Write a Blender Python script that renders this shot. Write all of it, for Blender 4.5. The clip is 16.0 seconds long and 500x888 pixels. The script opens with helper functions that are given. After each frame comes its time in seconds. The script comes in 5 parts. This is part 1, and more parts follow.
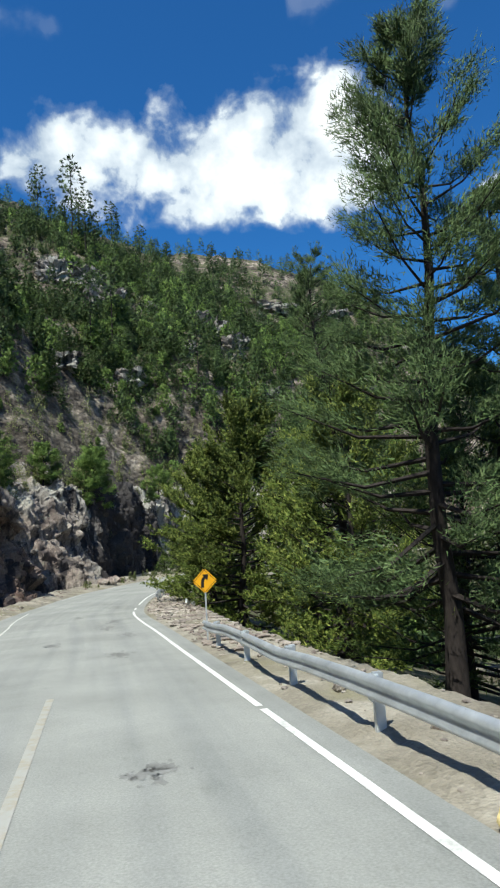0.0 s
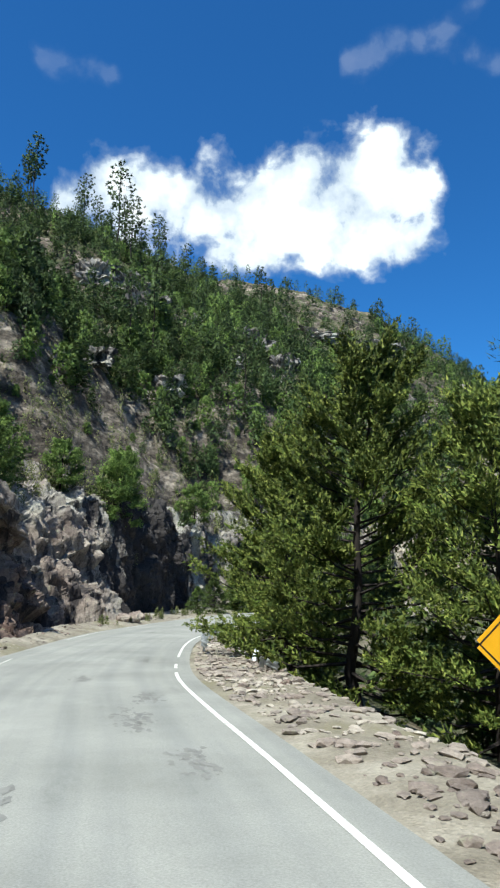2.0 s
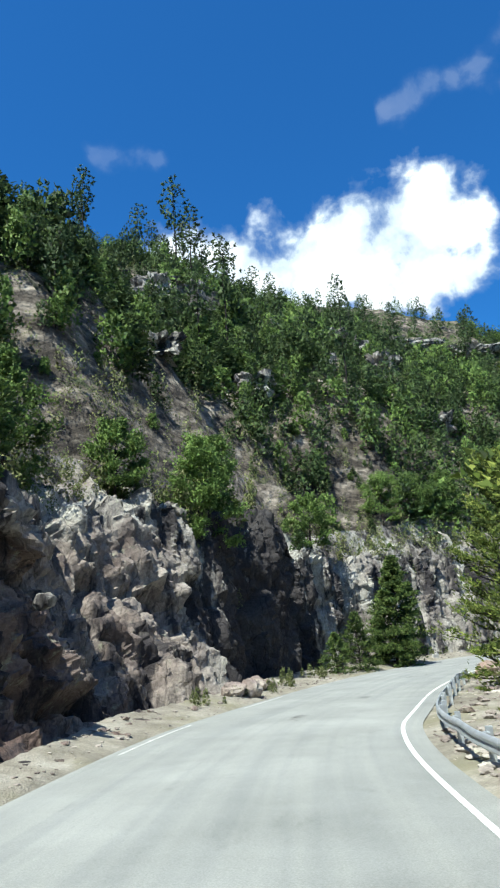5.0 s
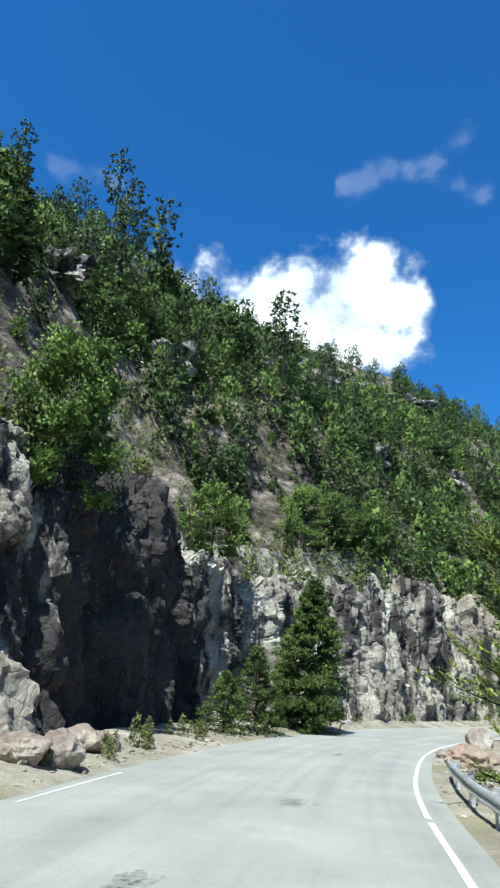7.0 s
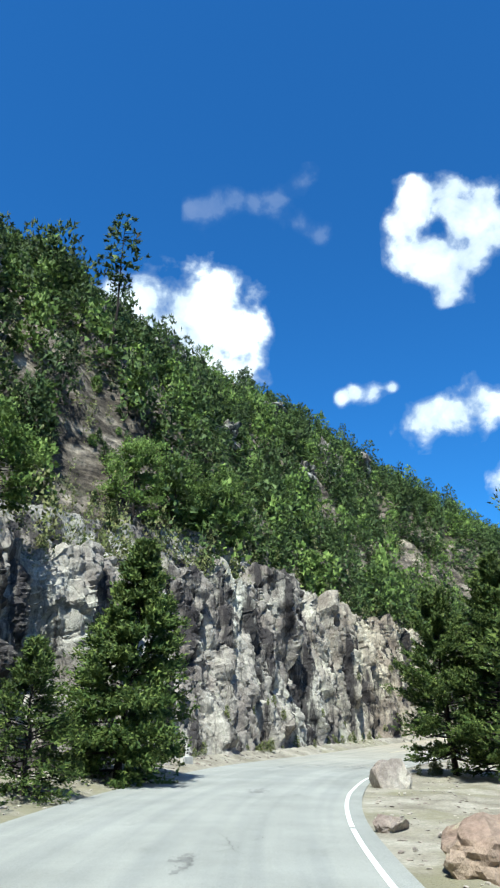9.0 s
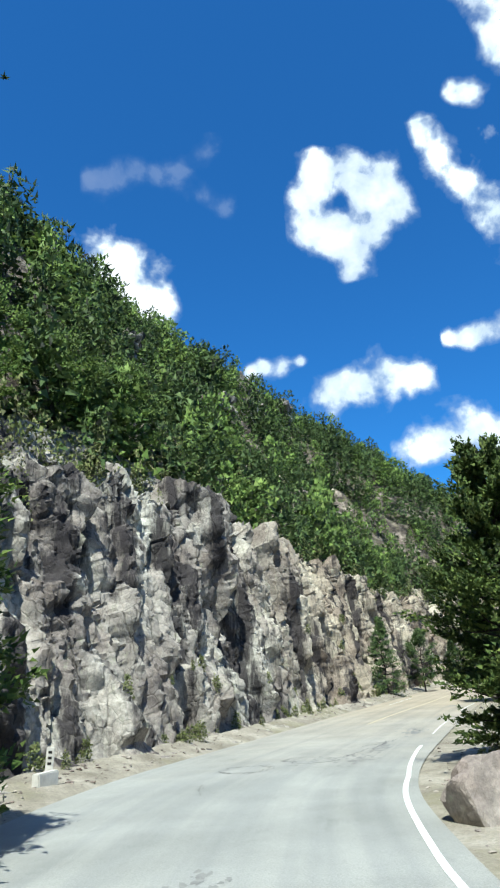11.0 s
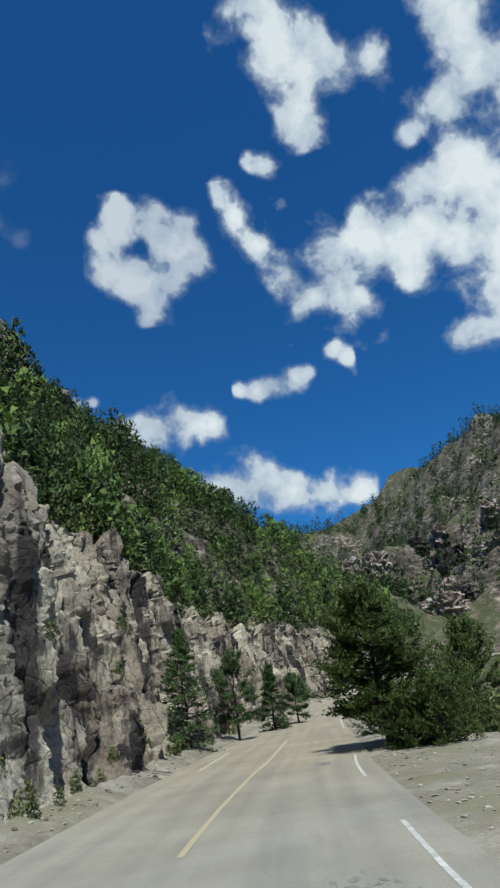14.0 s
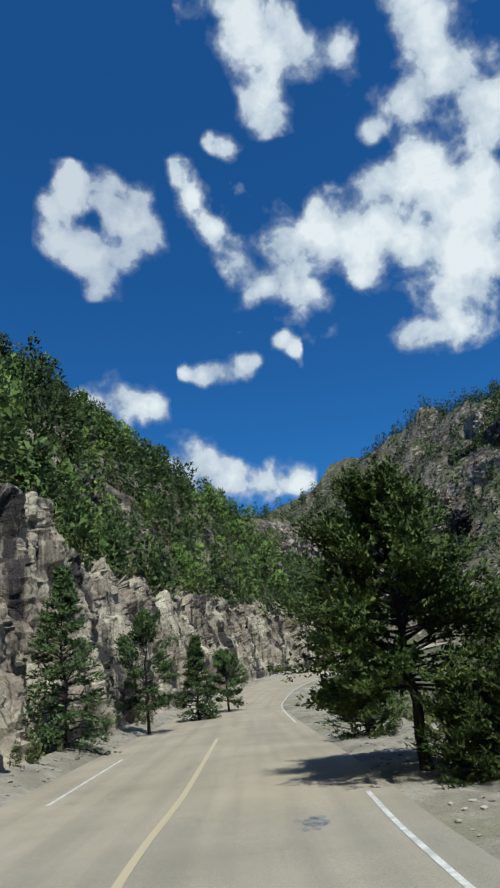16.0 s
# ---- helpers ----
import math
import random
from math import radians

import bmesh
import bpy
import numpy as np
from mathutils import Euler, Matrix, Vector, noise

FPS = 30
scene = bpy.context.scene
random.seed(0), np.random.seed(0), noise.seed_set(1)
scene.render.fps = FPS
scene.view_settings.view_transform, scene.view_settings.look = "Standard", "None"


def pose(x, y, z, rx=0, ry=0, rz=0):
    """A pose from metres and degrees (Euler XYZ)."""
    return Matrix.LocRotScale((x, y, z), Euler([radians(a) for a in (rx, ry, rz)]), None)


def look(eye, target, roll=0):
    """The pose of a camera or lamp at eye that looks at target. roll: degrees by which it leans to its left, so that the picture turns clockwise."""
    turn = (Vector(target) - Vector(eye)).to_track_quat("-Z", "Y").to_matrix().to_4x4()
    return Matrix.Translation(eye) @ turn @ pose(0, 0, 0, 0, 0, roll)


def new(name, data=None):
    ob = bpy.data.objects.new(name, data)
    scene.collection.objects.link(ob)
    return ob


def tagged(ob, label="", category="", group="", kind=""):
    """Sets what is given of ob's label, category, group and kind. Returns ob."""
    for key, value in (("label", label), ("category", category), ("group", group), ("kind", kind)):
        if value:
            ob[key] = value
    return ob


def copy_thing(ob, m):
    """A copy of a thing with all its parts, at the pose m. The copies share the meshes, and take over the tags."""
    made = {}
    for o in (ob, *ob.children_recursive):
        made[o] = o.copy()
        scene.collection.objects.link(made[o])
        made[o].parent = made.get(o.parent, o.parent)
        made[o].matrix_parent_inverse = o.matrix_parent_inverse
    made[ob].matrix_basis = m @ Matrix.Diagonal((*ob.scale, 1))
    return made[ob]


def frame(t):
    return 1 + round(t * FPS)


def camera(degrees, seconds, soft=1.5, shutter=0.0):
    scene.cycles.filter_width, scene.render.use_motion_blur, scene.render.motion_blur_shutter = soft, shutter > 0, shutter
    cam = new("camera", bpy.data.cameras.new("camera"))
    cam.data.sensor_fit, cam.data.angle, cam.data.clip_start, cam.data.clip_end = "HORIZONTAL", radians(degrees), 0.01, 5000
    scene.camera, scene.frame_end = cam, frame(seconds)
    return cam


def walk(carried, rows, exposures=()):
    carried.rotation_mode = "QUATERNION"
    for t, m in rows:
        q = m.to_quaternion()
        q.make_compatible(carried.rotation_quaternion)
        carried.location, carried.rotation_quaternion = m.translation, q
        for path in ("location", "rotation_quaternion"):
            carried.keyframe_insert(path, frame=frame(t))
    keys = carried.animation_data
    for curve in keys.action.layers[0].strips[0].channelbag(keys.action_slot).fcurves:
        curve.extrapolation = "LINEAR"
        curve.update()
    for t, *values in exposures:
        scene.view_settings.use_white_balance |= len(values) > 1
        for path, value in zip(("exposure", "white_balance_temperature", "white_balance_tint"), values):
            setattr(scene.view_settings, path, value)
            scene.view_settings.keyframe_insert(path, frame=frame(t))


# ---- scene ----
from mathutils.bvhtree import BVHTree


cam = camera(40.52, 16.0, soft=2.2)
PATH = [
    (0.0, 0.27, 0.14, 2.23, 96.00, 3.46, 0.52),
    (0.5, -0.87, 4.26, 1.88, 96.92, 4.91, 1.49),
    (1.0, -2.04, 8.38, 1.58, 98.61, -3.40, 0.30),
    (1.5, -2.83, 12.43, 1.16, 99.04, -6.60, -0.98),
    (2.0, -3.88, 16.60, 0.88, 99.74, -0.64, 2.27),
    (2.5, -4.91, 20.71, 0.53, 99.11, 1.03, 7.89),
    (3.0, -6.04, 24.86, 0.20, 101.77, 4.13, 12.46),
    (3.5, -7.13, 29.05, -0.13, 102.35, -0.45, 13.25),
    (4.0, -8.05, 33.25, -0.44, 104.77, -1.36, 14.89),
    (4.5, -9.08, 37.52, -0.73, 104.41, 4.78, 10.76),
    (7.0, -11.85, 59.61, -2.08, 108.37, -3.04, 0.22),
    (7.5, -11.69, 64.10, -2.26, 106.92, -3.12, -2.78),
    (8.0, -11.43, 68.54, -2.35, 109.74, -0.94, -7.20),
    (8.5, -10.98, 73.03, -2.56, 110.97, -1.30, -10.59),
    (9.0, -10.19, 77.41, -2.66, 110.69, -0.64, -13.48),
    (11.5, -4.28, 98.97, -3.39, 107.12, 4.84, -21.70),
    (12.0, -2.46, 102.99, -3.54, 105.23, 6.23, -23.74),
    (12.5, -0.55, 106.93, -3.76, 107.03, 8.56, -24.29),
    (13.0, 1.53, 110.71, -3.85, 107.95, 8.59, -27.46),
    (13.5, 3.79, 114.40, -3.91, 108.73, 11.05, -31.42),
    (14.0, 6.25, 117.86, -3.93, 110.90, 7.49, -37.21),
    (14.5, 8.53, 121.26, -4.02, 109.66, 4.88, -39.94),
    (15.0, 11.07, 124.52, -4.09, 109.02, -2.55, -44.53),
    (15.5, 13.72, 127.63, -4.14, 108.83, 0.85, -44.41),
    (16.0, 16.40, 130.59, -4.20, 109.16, 5.45, -43.28),
]
EXPOSURES = [(0.0, 0.466, 6290, 3), (3.0, 0.726, 6140, 2), (9.0, 0.866, 5990, 0), (12.5, 0.63, 6040, 0), (13.0, 0.2, 6000, 1), (13.5, 0.066, 5990, 2), (14.0, -0.084, 5990, 2), (14.6, -0.054, 5990, 2), (15.2, 0.006, 5990, 3), (16.0, -0.014, 5990, 3)]
walk(cam, [(t, pose(x, y, z, rx, ry, rz)) for t, x, y, z, rx, ry, rz in PATH], EXPOSURES)

# ---- daylight ----
SUN_TO = Vector((-0.20, -0.42, 0.885)).normalized()
world = bpy.data.worlds.new("sky")
scene.world = world
world.use_nodes = True
wn = world.node_tree.nodes
sky = wn.new("ShaderNodeTexSky")
sky.sky_type = "NISHITA"
sky.sun_disc = False
sky.sun_elevation = math.asin(SUN_TO.z)
sky.sun_rotation = math.atan2(SUN_TO.x, SUN_TO.y)
sky.altitude = 2300.0
sky.air_density = 1.25
sky.dust_density = 0.5
sky.ozone_density = 1.6
tone = wn.new("ShaderNodeMixRGB")
tone.blend_type = "MULTIPLY"
tone.inputs[0].default_value = 1.0
tone.inputs[2].default_value = (0.31, 0.89, 1.5, 1)
world.node_tree.links.new(sky.outputs[0], tone.inputs[1])
world.node_tree.links.new(tone.outputs[0], wn["Background"].inputs[0])
wn["Background"].inputs[1].default_value = 0.066
sun = new("sun", bpy.data.lights.new("sun", "SUN"))
sun.data.energy = 5.0
sun.data.angle = radians(0.53)
sun.data.color = (1.0, 0.955, 0.88)
sun.matrix_world = look(SUN_TO * 100, (0, 0, 0))
# ---- materials ----
class Nodes:
    """A short way to wire a node material."""

    def __init__(self, name):
        self.m = bpy.data.materials.new(name)
        self.m.use_nodes = True
        self.t = self.m.node_tree
        self.bsdf = self.t.nodes["Principled BSDF"]
        self.out = self.t.nodes["Material Output"]
        self.bsdf.inputs["Specular IOR Level"].default_value = 0.25

    def n(self, kind, **values):
        node = self.t.nodes.new("ShaderNode" + kind)
        for key, value in values.items():
            if key in ("operation", "blend_type", "data_type", "noise_dimensions", "feature", "attribute_name", "wave_type", "bands_direction", "distance"):
                if key == "operation":
                    node.operation = value
                elif key == "blend_type":
                    node.blend_type = value
                elif key == "data_type":
                    node.data_type = value
                elif key == "noise_dimensions":
                    node.noise_dimensions = value
                elif key == "feature":
                    node.feature = value
                elif key == "distance":
                    node.distance = value
                elif key == "attribute_name":
                    node.attribute_name = value
        return node

    def link(self, a, b):
        self.t.links.new(a, b)

    def coords(self, kind="Object", scale=(1, 1, 1)):
        c = self.n("TexCoord")
        m = self.n("Mapping")
        m.inputs["Scale"].default_value = scale
        self.link(c.outputs[kind], m.inputs[0])
        return m.outputs[0]

    def noise(self, vec, scale, detail=4, rough=0.6):
        x = self.n("TexNoise")
        x.inputs["Scale"].default_value = scale
        x.inputs["Detail"].default_value = detail
        x.inputs["Roughness"].default_value = rough
        self.link(vec, x.inputs["Vector"])
        return x.outputs[0]

    def voronoi(self, vec, scale, feature="F1", out=0):
        x = self.n("TexVoronoi", feature=feature)
        x.inputs["Scale"].default_value = scale
        self.link(vec, x.inputs["Vector"])
        return x.outputs[out]

    def ramp(self, fac, stops):
        r = self.n("ValToRGB")
        e = r.color_ramp.elements
        while len(e) < len(stops):
            e.new(0.5)
        for el, (pos, col) in zip(e, stops):
            el.position = pos
            el.color = (*col, 1) if len(col) == 3 else col
        self.link(fac, r.inputs[0])
        return r.outputs[0]

    def mix(self, fac, a, b, mode="MIX"):
        x = self.n("MixRGB", blend_type=mode)
        for sock, v in ((x.inputs[0], fac), (x.inputs[1], a), (x.inputs[2], b)):
            if isinstance(v, (int, float)):
                sock.default_value = v
            elif isinstance(v, tuple):
                sock.default_value = (*v, 1)
            else:
                self.link(v, sock)
        return x.outputs[0]

    def math(self, op, a, b=0.0):
        x = self.n("Math", operation=op)
        for sock, v in ((x.inputs[0], a), (x.inputs[1], b)):
            if isinstance(v, (int, float)):
                sock.default_value = v
            else:
                self.link(v, sock)
        return x.outputs[0]

    def finish(self, colour, rough=0.9, bump=None, height=0.05, strength=0.6, metal=0.0):
        b = self.bsdf
        if isinstance(colour, tuple):
            b.inputs["Base Color"].default_value = (*colour, 1)
        else:
            self.link(colour, b.inputs["Base Color"])
        if isinstance(rough, (int, float)):
            b.inputs["Roughness"].default_value = rough
        else:
            self.link(rough, b.inputs["Roughness"])
        b.inputs["Metallic"].default_value = metal
        if bump is not None:
            bp = self.n("Bump")
            bp.inputs["Distance"].default_value = height
            bp.inputs["Strength"].default_value = strength
            self.link(bump, bp.inputs["Height"])
            self.link(bp.outputs[0], b.inputs["Normal"])
        return self.m


def grey(v):
    return (v, v, v)


def asphalt_material():
    k = Nodes("asphalt")
    o = k.coords("Object")
    uv = k.coords("UV")
    base = k.ramp(k.noise(o, 0.35, 5), [(0.3, (0.25, 0.255, 0.235)), (0.7, (0.335, 0.34, 0.315))])
    grain = k.ramp(k.noise(o, 38, 3), [(0.3, grey(0.72)), (0.7, grey(1.1))])
    base = k.mix(0.8, base, grain, "MULTIPLY")
    # long wheel marks: narrow noise across the road, very long along it
    streak = k.noise(k.coords("UV", (0.03, 1.1, 1)), 1.6, 3, 0.5)
    base = k.mix(0.5, base, k.ramp(streak, [(0.36, (0.76, 0.77, 0.79)), (0.58, (1.04, 1.03, 1.01))]), "MULTIPLY")
    worn = k.ramp(k.noise(k.coords("UV", (0.5, 1.2, 1)), 0.9, 6, 0.7), [(0.6, grey(1.0)), (0.72, (0.72, 0.73, 0.73))])
    base = k.mix(0.6, base, worn, "MULTIPLY")
    # pale warm cast past the second bend: a white balance shift painted into the asphalt
    sx = k.n("SeparateXYZ")
    k.link(uv, sx.inputs[0])
    far = k.math("DIVIDE", sx.outputs[0], 400.0)
    warm_cast = k.ramp(k.math("ADD", far, k.math("MULTIPLY", k.math("SUBTRACT", k.noise(o, 0.25, 5), 0.5), 0.06)), [(0.40, grey(0)), (0.50, grey(0.8))])
    base = k.mix(warm_cast, base, k.mix(1.0, base, (1.2, 0.985, 0.74), "MULTIPLY"))
    return k.finish(base, 0.82, k.noise(o, 55, 4, 0.7), 0.01, 0.5)


def paint_material(name, colour, wear=0.5):
    k = Nodes(name)
    o = k.coords("Object")
    c = k.mix(k.ramp(k.noise(o, 3.5, 6, 0.7), [(wear, grey(0)), (wear + 0.18, grey(0.85))]), colour, (0.36, 0.36, 0.335))
    return k.finish(c, 0.65, k.noise(o, 50, 3), 0.006, 0.4)


def gravel_material():
    k = Nodes("gravel")
    o = k.coords("Object")
    c = k.ramp(k.noise(o, 0.5, 6, 0.65), [(0.3, (0.15, 0.132, 0.1)), (0.5, (0.26, 0.235, 0.185)), (0.7, (0.40, 0.37, 0.305))])
    stones = k.ramp(k.voronoi(o, 17, "F1", 1), [(0.0, grey(0.6)), (1.0, grey(1.25))])
    c = k.mix(0.5, c, stones, "MULTIPLY")
    g = k.ramp(k.noise(o, 0.22, 5, 0.7), [(0.50, grey(0)), (0.62, grey(0.8))])
    c = k.mix(g, c, (0.205, 0.19, 0.12))
    h = k.math("ADD", k.math("MULTIPLY", k.voronoi(o, 17), 0.5), k.noise(o, 3, 8, 0.7))
    return k.finish(c, 0.95, h, 0.06, 0.8)


def slope_material():
    """Dry mountain soil with scree, grey rock and thin grass."""
    k = Nodes("slope_soil")
    o = k.coords("Object")
    c = k.ramp(k.noise(o, 0.16, 8, 0.65), [(0.32, (0.08, 0.066, 0.045)), (0.47, (0.175, 0.142, 0.1)), (0.58, (0.27, 0.222, 0.165)), (0.70, (0.4, 0.35, 0.285))])
    f = k.ramp(k.noise(o, 2.2, 6, 0.7), [(0.3, grey(0.4)), (0.68, grey(1.2))])
    c = k.mix(0.85, c, f, "MULTIPLY")
    green = k.ramp(k.noise(o, 0.3, 6, 0.7), [(0.38, grey(0)), (0.52, grey(0.85))])
    c = k.mix(green, c, (0.062, 0.076, 0.032))
    # bare rock where the ground is steep
    g = k.n("NewGeometry")
    sep = k.n("SeparateXYZ")
    k.link(g.outputs["True Normal"], sep.inputs[0])
    steep = k.math("ADD", sep.outputs[2], k.math("MULTIPLY", k.math("SUBTRACT", k.noise(o, 0.12, 6, 0.65), 0.5), 0.7))
    rocky = k.ramp(steep, [(0.58, grey(1)), (0.66, grey(0))])
    stone = k.ramp(k.noise(k.coords("Object", (1, 1, 2.6)), 0.28, 9, 0.72), [(0.36, (0.035, 0.031, 0.029)), (0.48, (0.135, 0.122, 0.11)), (0.56, (0.26, 0.24, 0.215)), (0.66, (0.46, 0.43, 0.39))])
    seam = k.ramp(k.voronoi(k.coords("Object", (0.7, 0.7, 1.6)), 0.35, "DISTANCE_TO_EDGE"), [(0.0, grey(0.25)), (0.07, grey(1))])
    stone = k.mix(0.3, stone, seam, "MULTIPLY")
    stone = k.mix(1.0, stone, k.ramp(k.noise(k.coords("Object", (1, 1, 1.8)), 0.045, 6, 0.6), [(0.36, grey(0.4)), (0.5, grey(0.85)), (0.66, grey(1.25))]), "MULTIPLY")
    c = k.mix(rocky, c, k.mix(1.0, stone, (1.0, 0.92, 0.8), "MULTIPLY"))
    h = k.math("ADD", k.noise(o, 1.2, 8, 0.7), k.math("MULTIPLY", k.voronoi(o, 1.1), 0.8))
    return k.finish(c, 0.95, h, 0.5, 0.8)


def rock_material(name="cliff_rock", warm=0.0, tint=(1, 1, 1), stain=0.5, joints=1.0):
    k = Nodes(name)
    o = k.coords("Object")
    warp = k.n("TexNoise")
    warp.inputs["Scale"].default_value = 0.7
    warp.inputs["Detail"].default_value = 3
    k.link(o, warp.inputs["Vector"])
    bent = k.n("VectorMath", operation="ADD")
    k.link(o, bent.inputs[0])
    k.link(warp.outputs[1], bent.inputs[1])
    c = k.ramp(k.noise(o, 0.22, 8, 0.62), [(0.3, (0.13 + warm, 0.11, 0.10)), (0.43, (0.23 + warm, 0.208, 0.192)), (0.56, (0.345 + warm, 0.33, 0.30)), (0.70, (0.45, 0.445, 0.405))])
    c = k.mix(1.0, c, tint, "MULTIPLY")
    # brown iron-rich rock, and black varnish, where the mesh says so
    brown, varnish = k.n("Attribute"), k.n("Attribute")
    brown.attribute_name, varnish.attribute_name = "brown", "varnish"
    c = k.mix(brown.outputs["Fac"], c, k.mix(1.0, c, (0.58, 0.46, 0.43), "MULTIPLY"))
    tan = k.n("Attribute")
    tan.attribute_name = "tan"
    c = k.mix(tan.outputs["Fac"], c, k.mix(1.0, c, (1.07, 1.0, 0.88), "MULTIPLY"))
    # pinkish faces where blocks broke away, each block of its own tone
    m = k.n("Mapping")
    m.inputs["Scale"].default_value = (0.9, 0.9, 0.4)
    k.link(bent.outputs[0], m.inputs[0])
    block = k.n("TexVoronoi")
    block.inputs["Scale"].default_value = 0.8
    k.link(m.outputs[0], block.inputs["Vector"])
    tone = k.ramp(block.outputs[1], [(0.0, (0.58, 0.56, 0.58)), (0.5, (0.98, 0.93, 0.93)), (1.0, (1.22, 1.22, 1.2))])
    c = k.mix(0.8, c, tone, "MULTIPLY")
    lich = k.ramp(k.noise(o, 1.4, 7, 0.75), [(0.57, grey(0)), (0.66, grey(0.55))])
    c = k.mix(lich, c, (0.36, 0.37, 0.255))
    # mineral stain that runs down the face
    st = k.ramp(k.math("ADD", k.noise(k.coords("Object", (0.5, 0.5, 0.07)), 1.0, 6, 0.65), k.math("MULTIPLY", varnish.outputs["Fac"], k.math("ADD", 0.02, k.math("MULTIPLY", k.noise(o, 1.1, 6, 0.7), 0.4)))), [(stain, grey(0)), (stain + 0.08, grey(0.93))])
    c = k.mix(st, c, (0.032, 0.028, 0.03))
    fine = k.ramp(k.noise(o, 5.5, 7, 0.72), [(0.34, grey(0.55)), (0.62, grey(1.15))])
    c = k.mix(0.8, c, fine, "MULTIPLY")
    # joints: tall narrow ones and short broken ones
    m2 = k.n("Mapping")
    m2.inputs["Scale"].default_value = (1.0, 1.0, 0.28)
    k.link(bent.outputs[0], m2.inputs[0])
    tall = k.voronoi(m2.outputs[0], 0.9, "DISTANCE_TO_EDGE")
    cr = k.ramp(tall, [(0.0, grey(0.12)), (0.035, grey(1))])
    broken = k.ramp(k.noise(o, 0.8, 4, 0.6), [(0.42, grey(0)), (0.6, grey(0.8 * joints))])
    c = k.mix(broken, c, cr, "MULTIPLY")
    m3 = k.n("Mapping")
    m3.inputs["Scale"].default_value = (1.0, 1.0, 0.8)
    k.link(bent.outputs[0], m3.inputs[0])
    short = k.voronoi(m3.outputs[0], 2.1, "DISTANCE_TO_EDGE")
    broken2 = k.ramp(k.noise(o, 1.3, 4, 0.6), [(0.46, grey(0)), (0.62, grey(0.6 * joints))])
    c = k.mix(broken2, c, k.ramp(short, [(0.0, grey(0.25)), (0.04, grey(1))]), "MULTIPLY")
    gaps = k.math("ADD", k.ramp(tall, [(0.0, grey(0)), (0.06, grey(1))]), k.math("MULTIPLY", k.ramp(short, [(0.0, grey(0)), (0.08, grey(1))]), 0.5))
    h = k.math("ADD", k.noise(k.coords("Object", (1, 1, 0.6)), 2.0, 9, 0.68), k.math("MULTIPLY", gaps, 0.2 * joints))
    return k.finish(c, 0.92, h, 0.22, 0.8)


def bark_material(name, a, b):
    k = Nodes(name)
    o = k.coords("Object", (1, 1, 0.25))
    c = k.ramp(k.noise(o, 9, 6, 0.7), [(0.3, a), (0.7, b)])
    return k.finish(c, 0.95, k.noise(o, 14, 5, 0.7), 0.03, 0.8)


def leaf_material(name, dark, light, yellow, through_=0.18, mass=0.55):
    k = Nodes(name)
    g = k.n("NewGeometry")
    o = k.n("ObjectInfo")
    c = k.ramp(g.outputs["Random Per Island"], [(0.0, dark), (0.55, light), (1.0, yellow)])
    tint = k.ramp(o.outputs["Random"], [(0.0, grey(0.72)), (1.0, grey(1.25))])
    c = k.mix(0.8, c, tint, "MULTIPLY")
    patch = k.ramp(k.noise(k.coords("Object"), 0.8, 3), [(0.35, grey(0.6)), (0.65, grey(1.3))])
    c = k.mix(0.8, c, patch, "MULTIPLY")
    k.finish(c, 0.6)
    k.bsdf.inputs["Specular IOR Level"].default_value = 0.1
    # the crown shades as a soft swelling mass, each blade a little off it
    a = k.n("Attribute")
    a.attribute_name = "outward"
    turn = k.n("VectorTransform")
    turn.vector_type = "NORMAL"
    turn.convert_from, turn.convert_to = "OBJECT", "WORLD"
    k.link(a.outputs["Vector"], turn.inputs[0])
    part_out, part_own, both, one = k.n("VectorMath", operation="SCALE"), k.n("VectorMath", operation="SCALE"), k.n("VectorMath", operation="ADD"), k.n("VectorMath", operation="NORMALIZE")
    part_out.inputs["Scale"].default_value = mass
    part_own.inputs["Scale"].default_value = 1 - mass
    k.link(turn.outputs[0], part_out.inputs[0])
    k.link(g.outputs["Normal"], part_own.inputs[0])
    k.link(part_out.outputs[0], both.inputs[0])
    k.link(part_own.outputs[0], both.inputs[1])
    k.link(both.outputs[0], one.inputs[0])
    k.link(one.outputs[0], k.bsdf.inputs["Normal"])
    tr = k.n("BsdfTranslucent")
    k.link(c, tr.inputs[0])
    m = k.n("MixShader")
    m.inputs[0].default_value = through_
    k.link(k.bsdf.outputs[0], m.inputs[1])
    k.link(tr.outputs[0], m.inputs[2])
    k.link(m.outputs[0], k.out.inputs[0])
    return k.m


def metal_material():
    k = Nodes("galvanised_steel")
    o = k.coords("Object")
    c = k.ramp(k.noise(o, 1.5, 6, 0.7), [(0.3, (0.45, 0.48, 0.5)), (0.7, (0.68, 0.71, 0.72))])
    rust = k.ramp(k.noise(o, 2.3, 7, 0.75), [(0.66, grey(0)), (0.74, grey(0.7))])
    c = k.mix(rust, c, (0.22, 0.13, 0.07))
    return k.finish(c, k.ramp(k.noise(o, 4, 4), [(0.3, grey(0.42)), (0.7, grey(0.62))]), k.noise(o, 6, 4), 0.01, 0.3, metal=0.72)


def plain_material(name, colour, rough=0.6, vary=0.25, scale=3.0):
    k = Nodes(name)
    o = k.coords("Object")
    c = k.mix(vary, colour, k.ramp(k.noise(o, scale, 6, 0.7), [(0.3, grey(0.35)), (0.7, grey(1.1))]), "MULTIPLY")
    return k.finish(c, rough, k.noise(o, 40, 3), 0.004, 0.3)


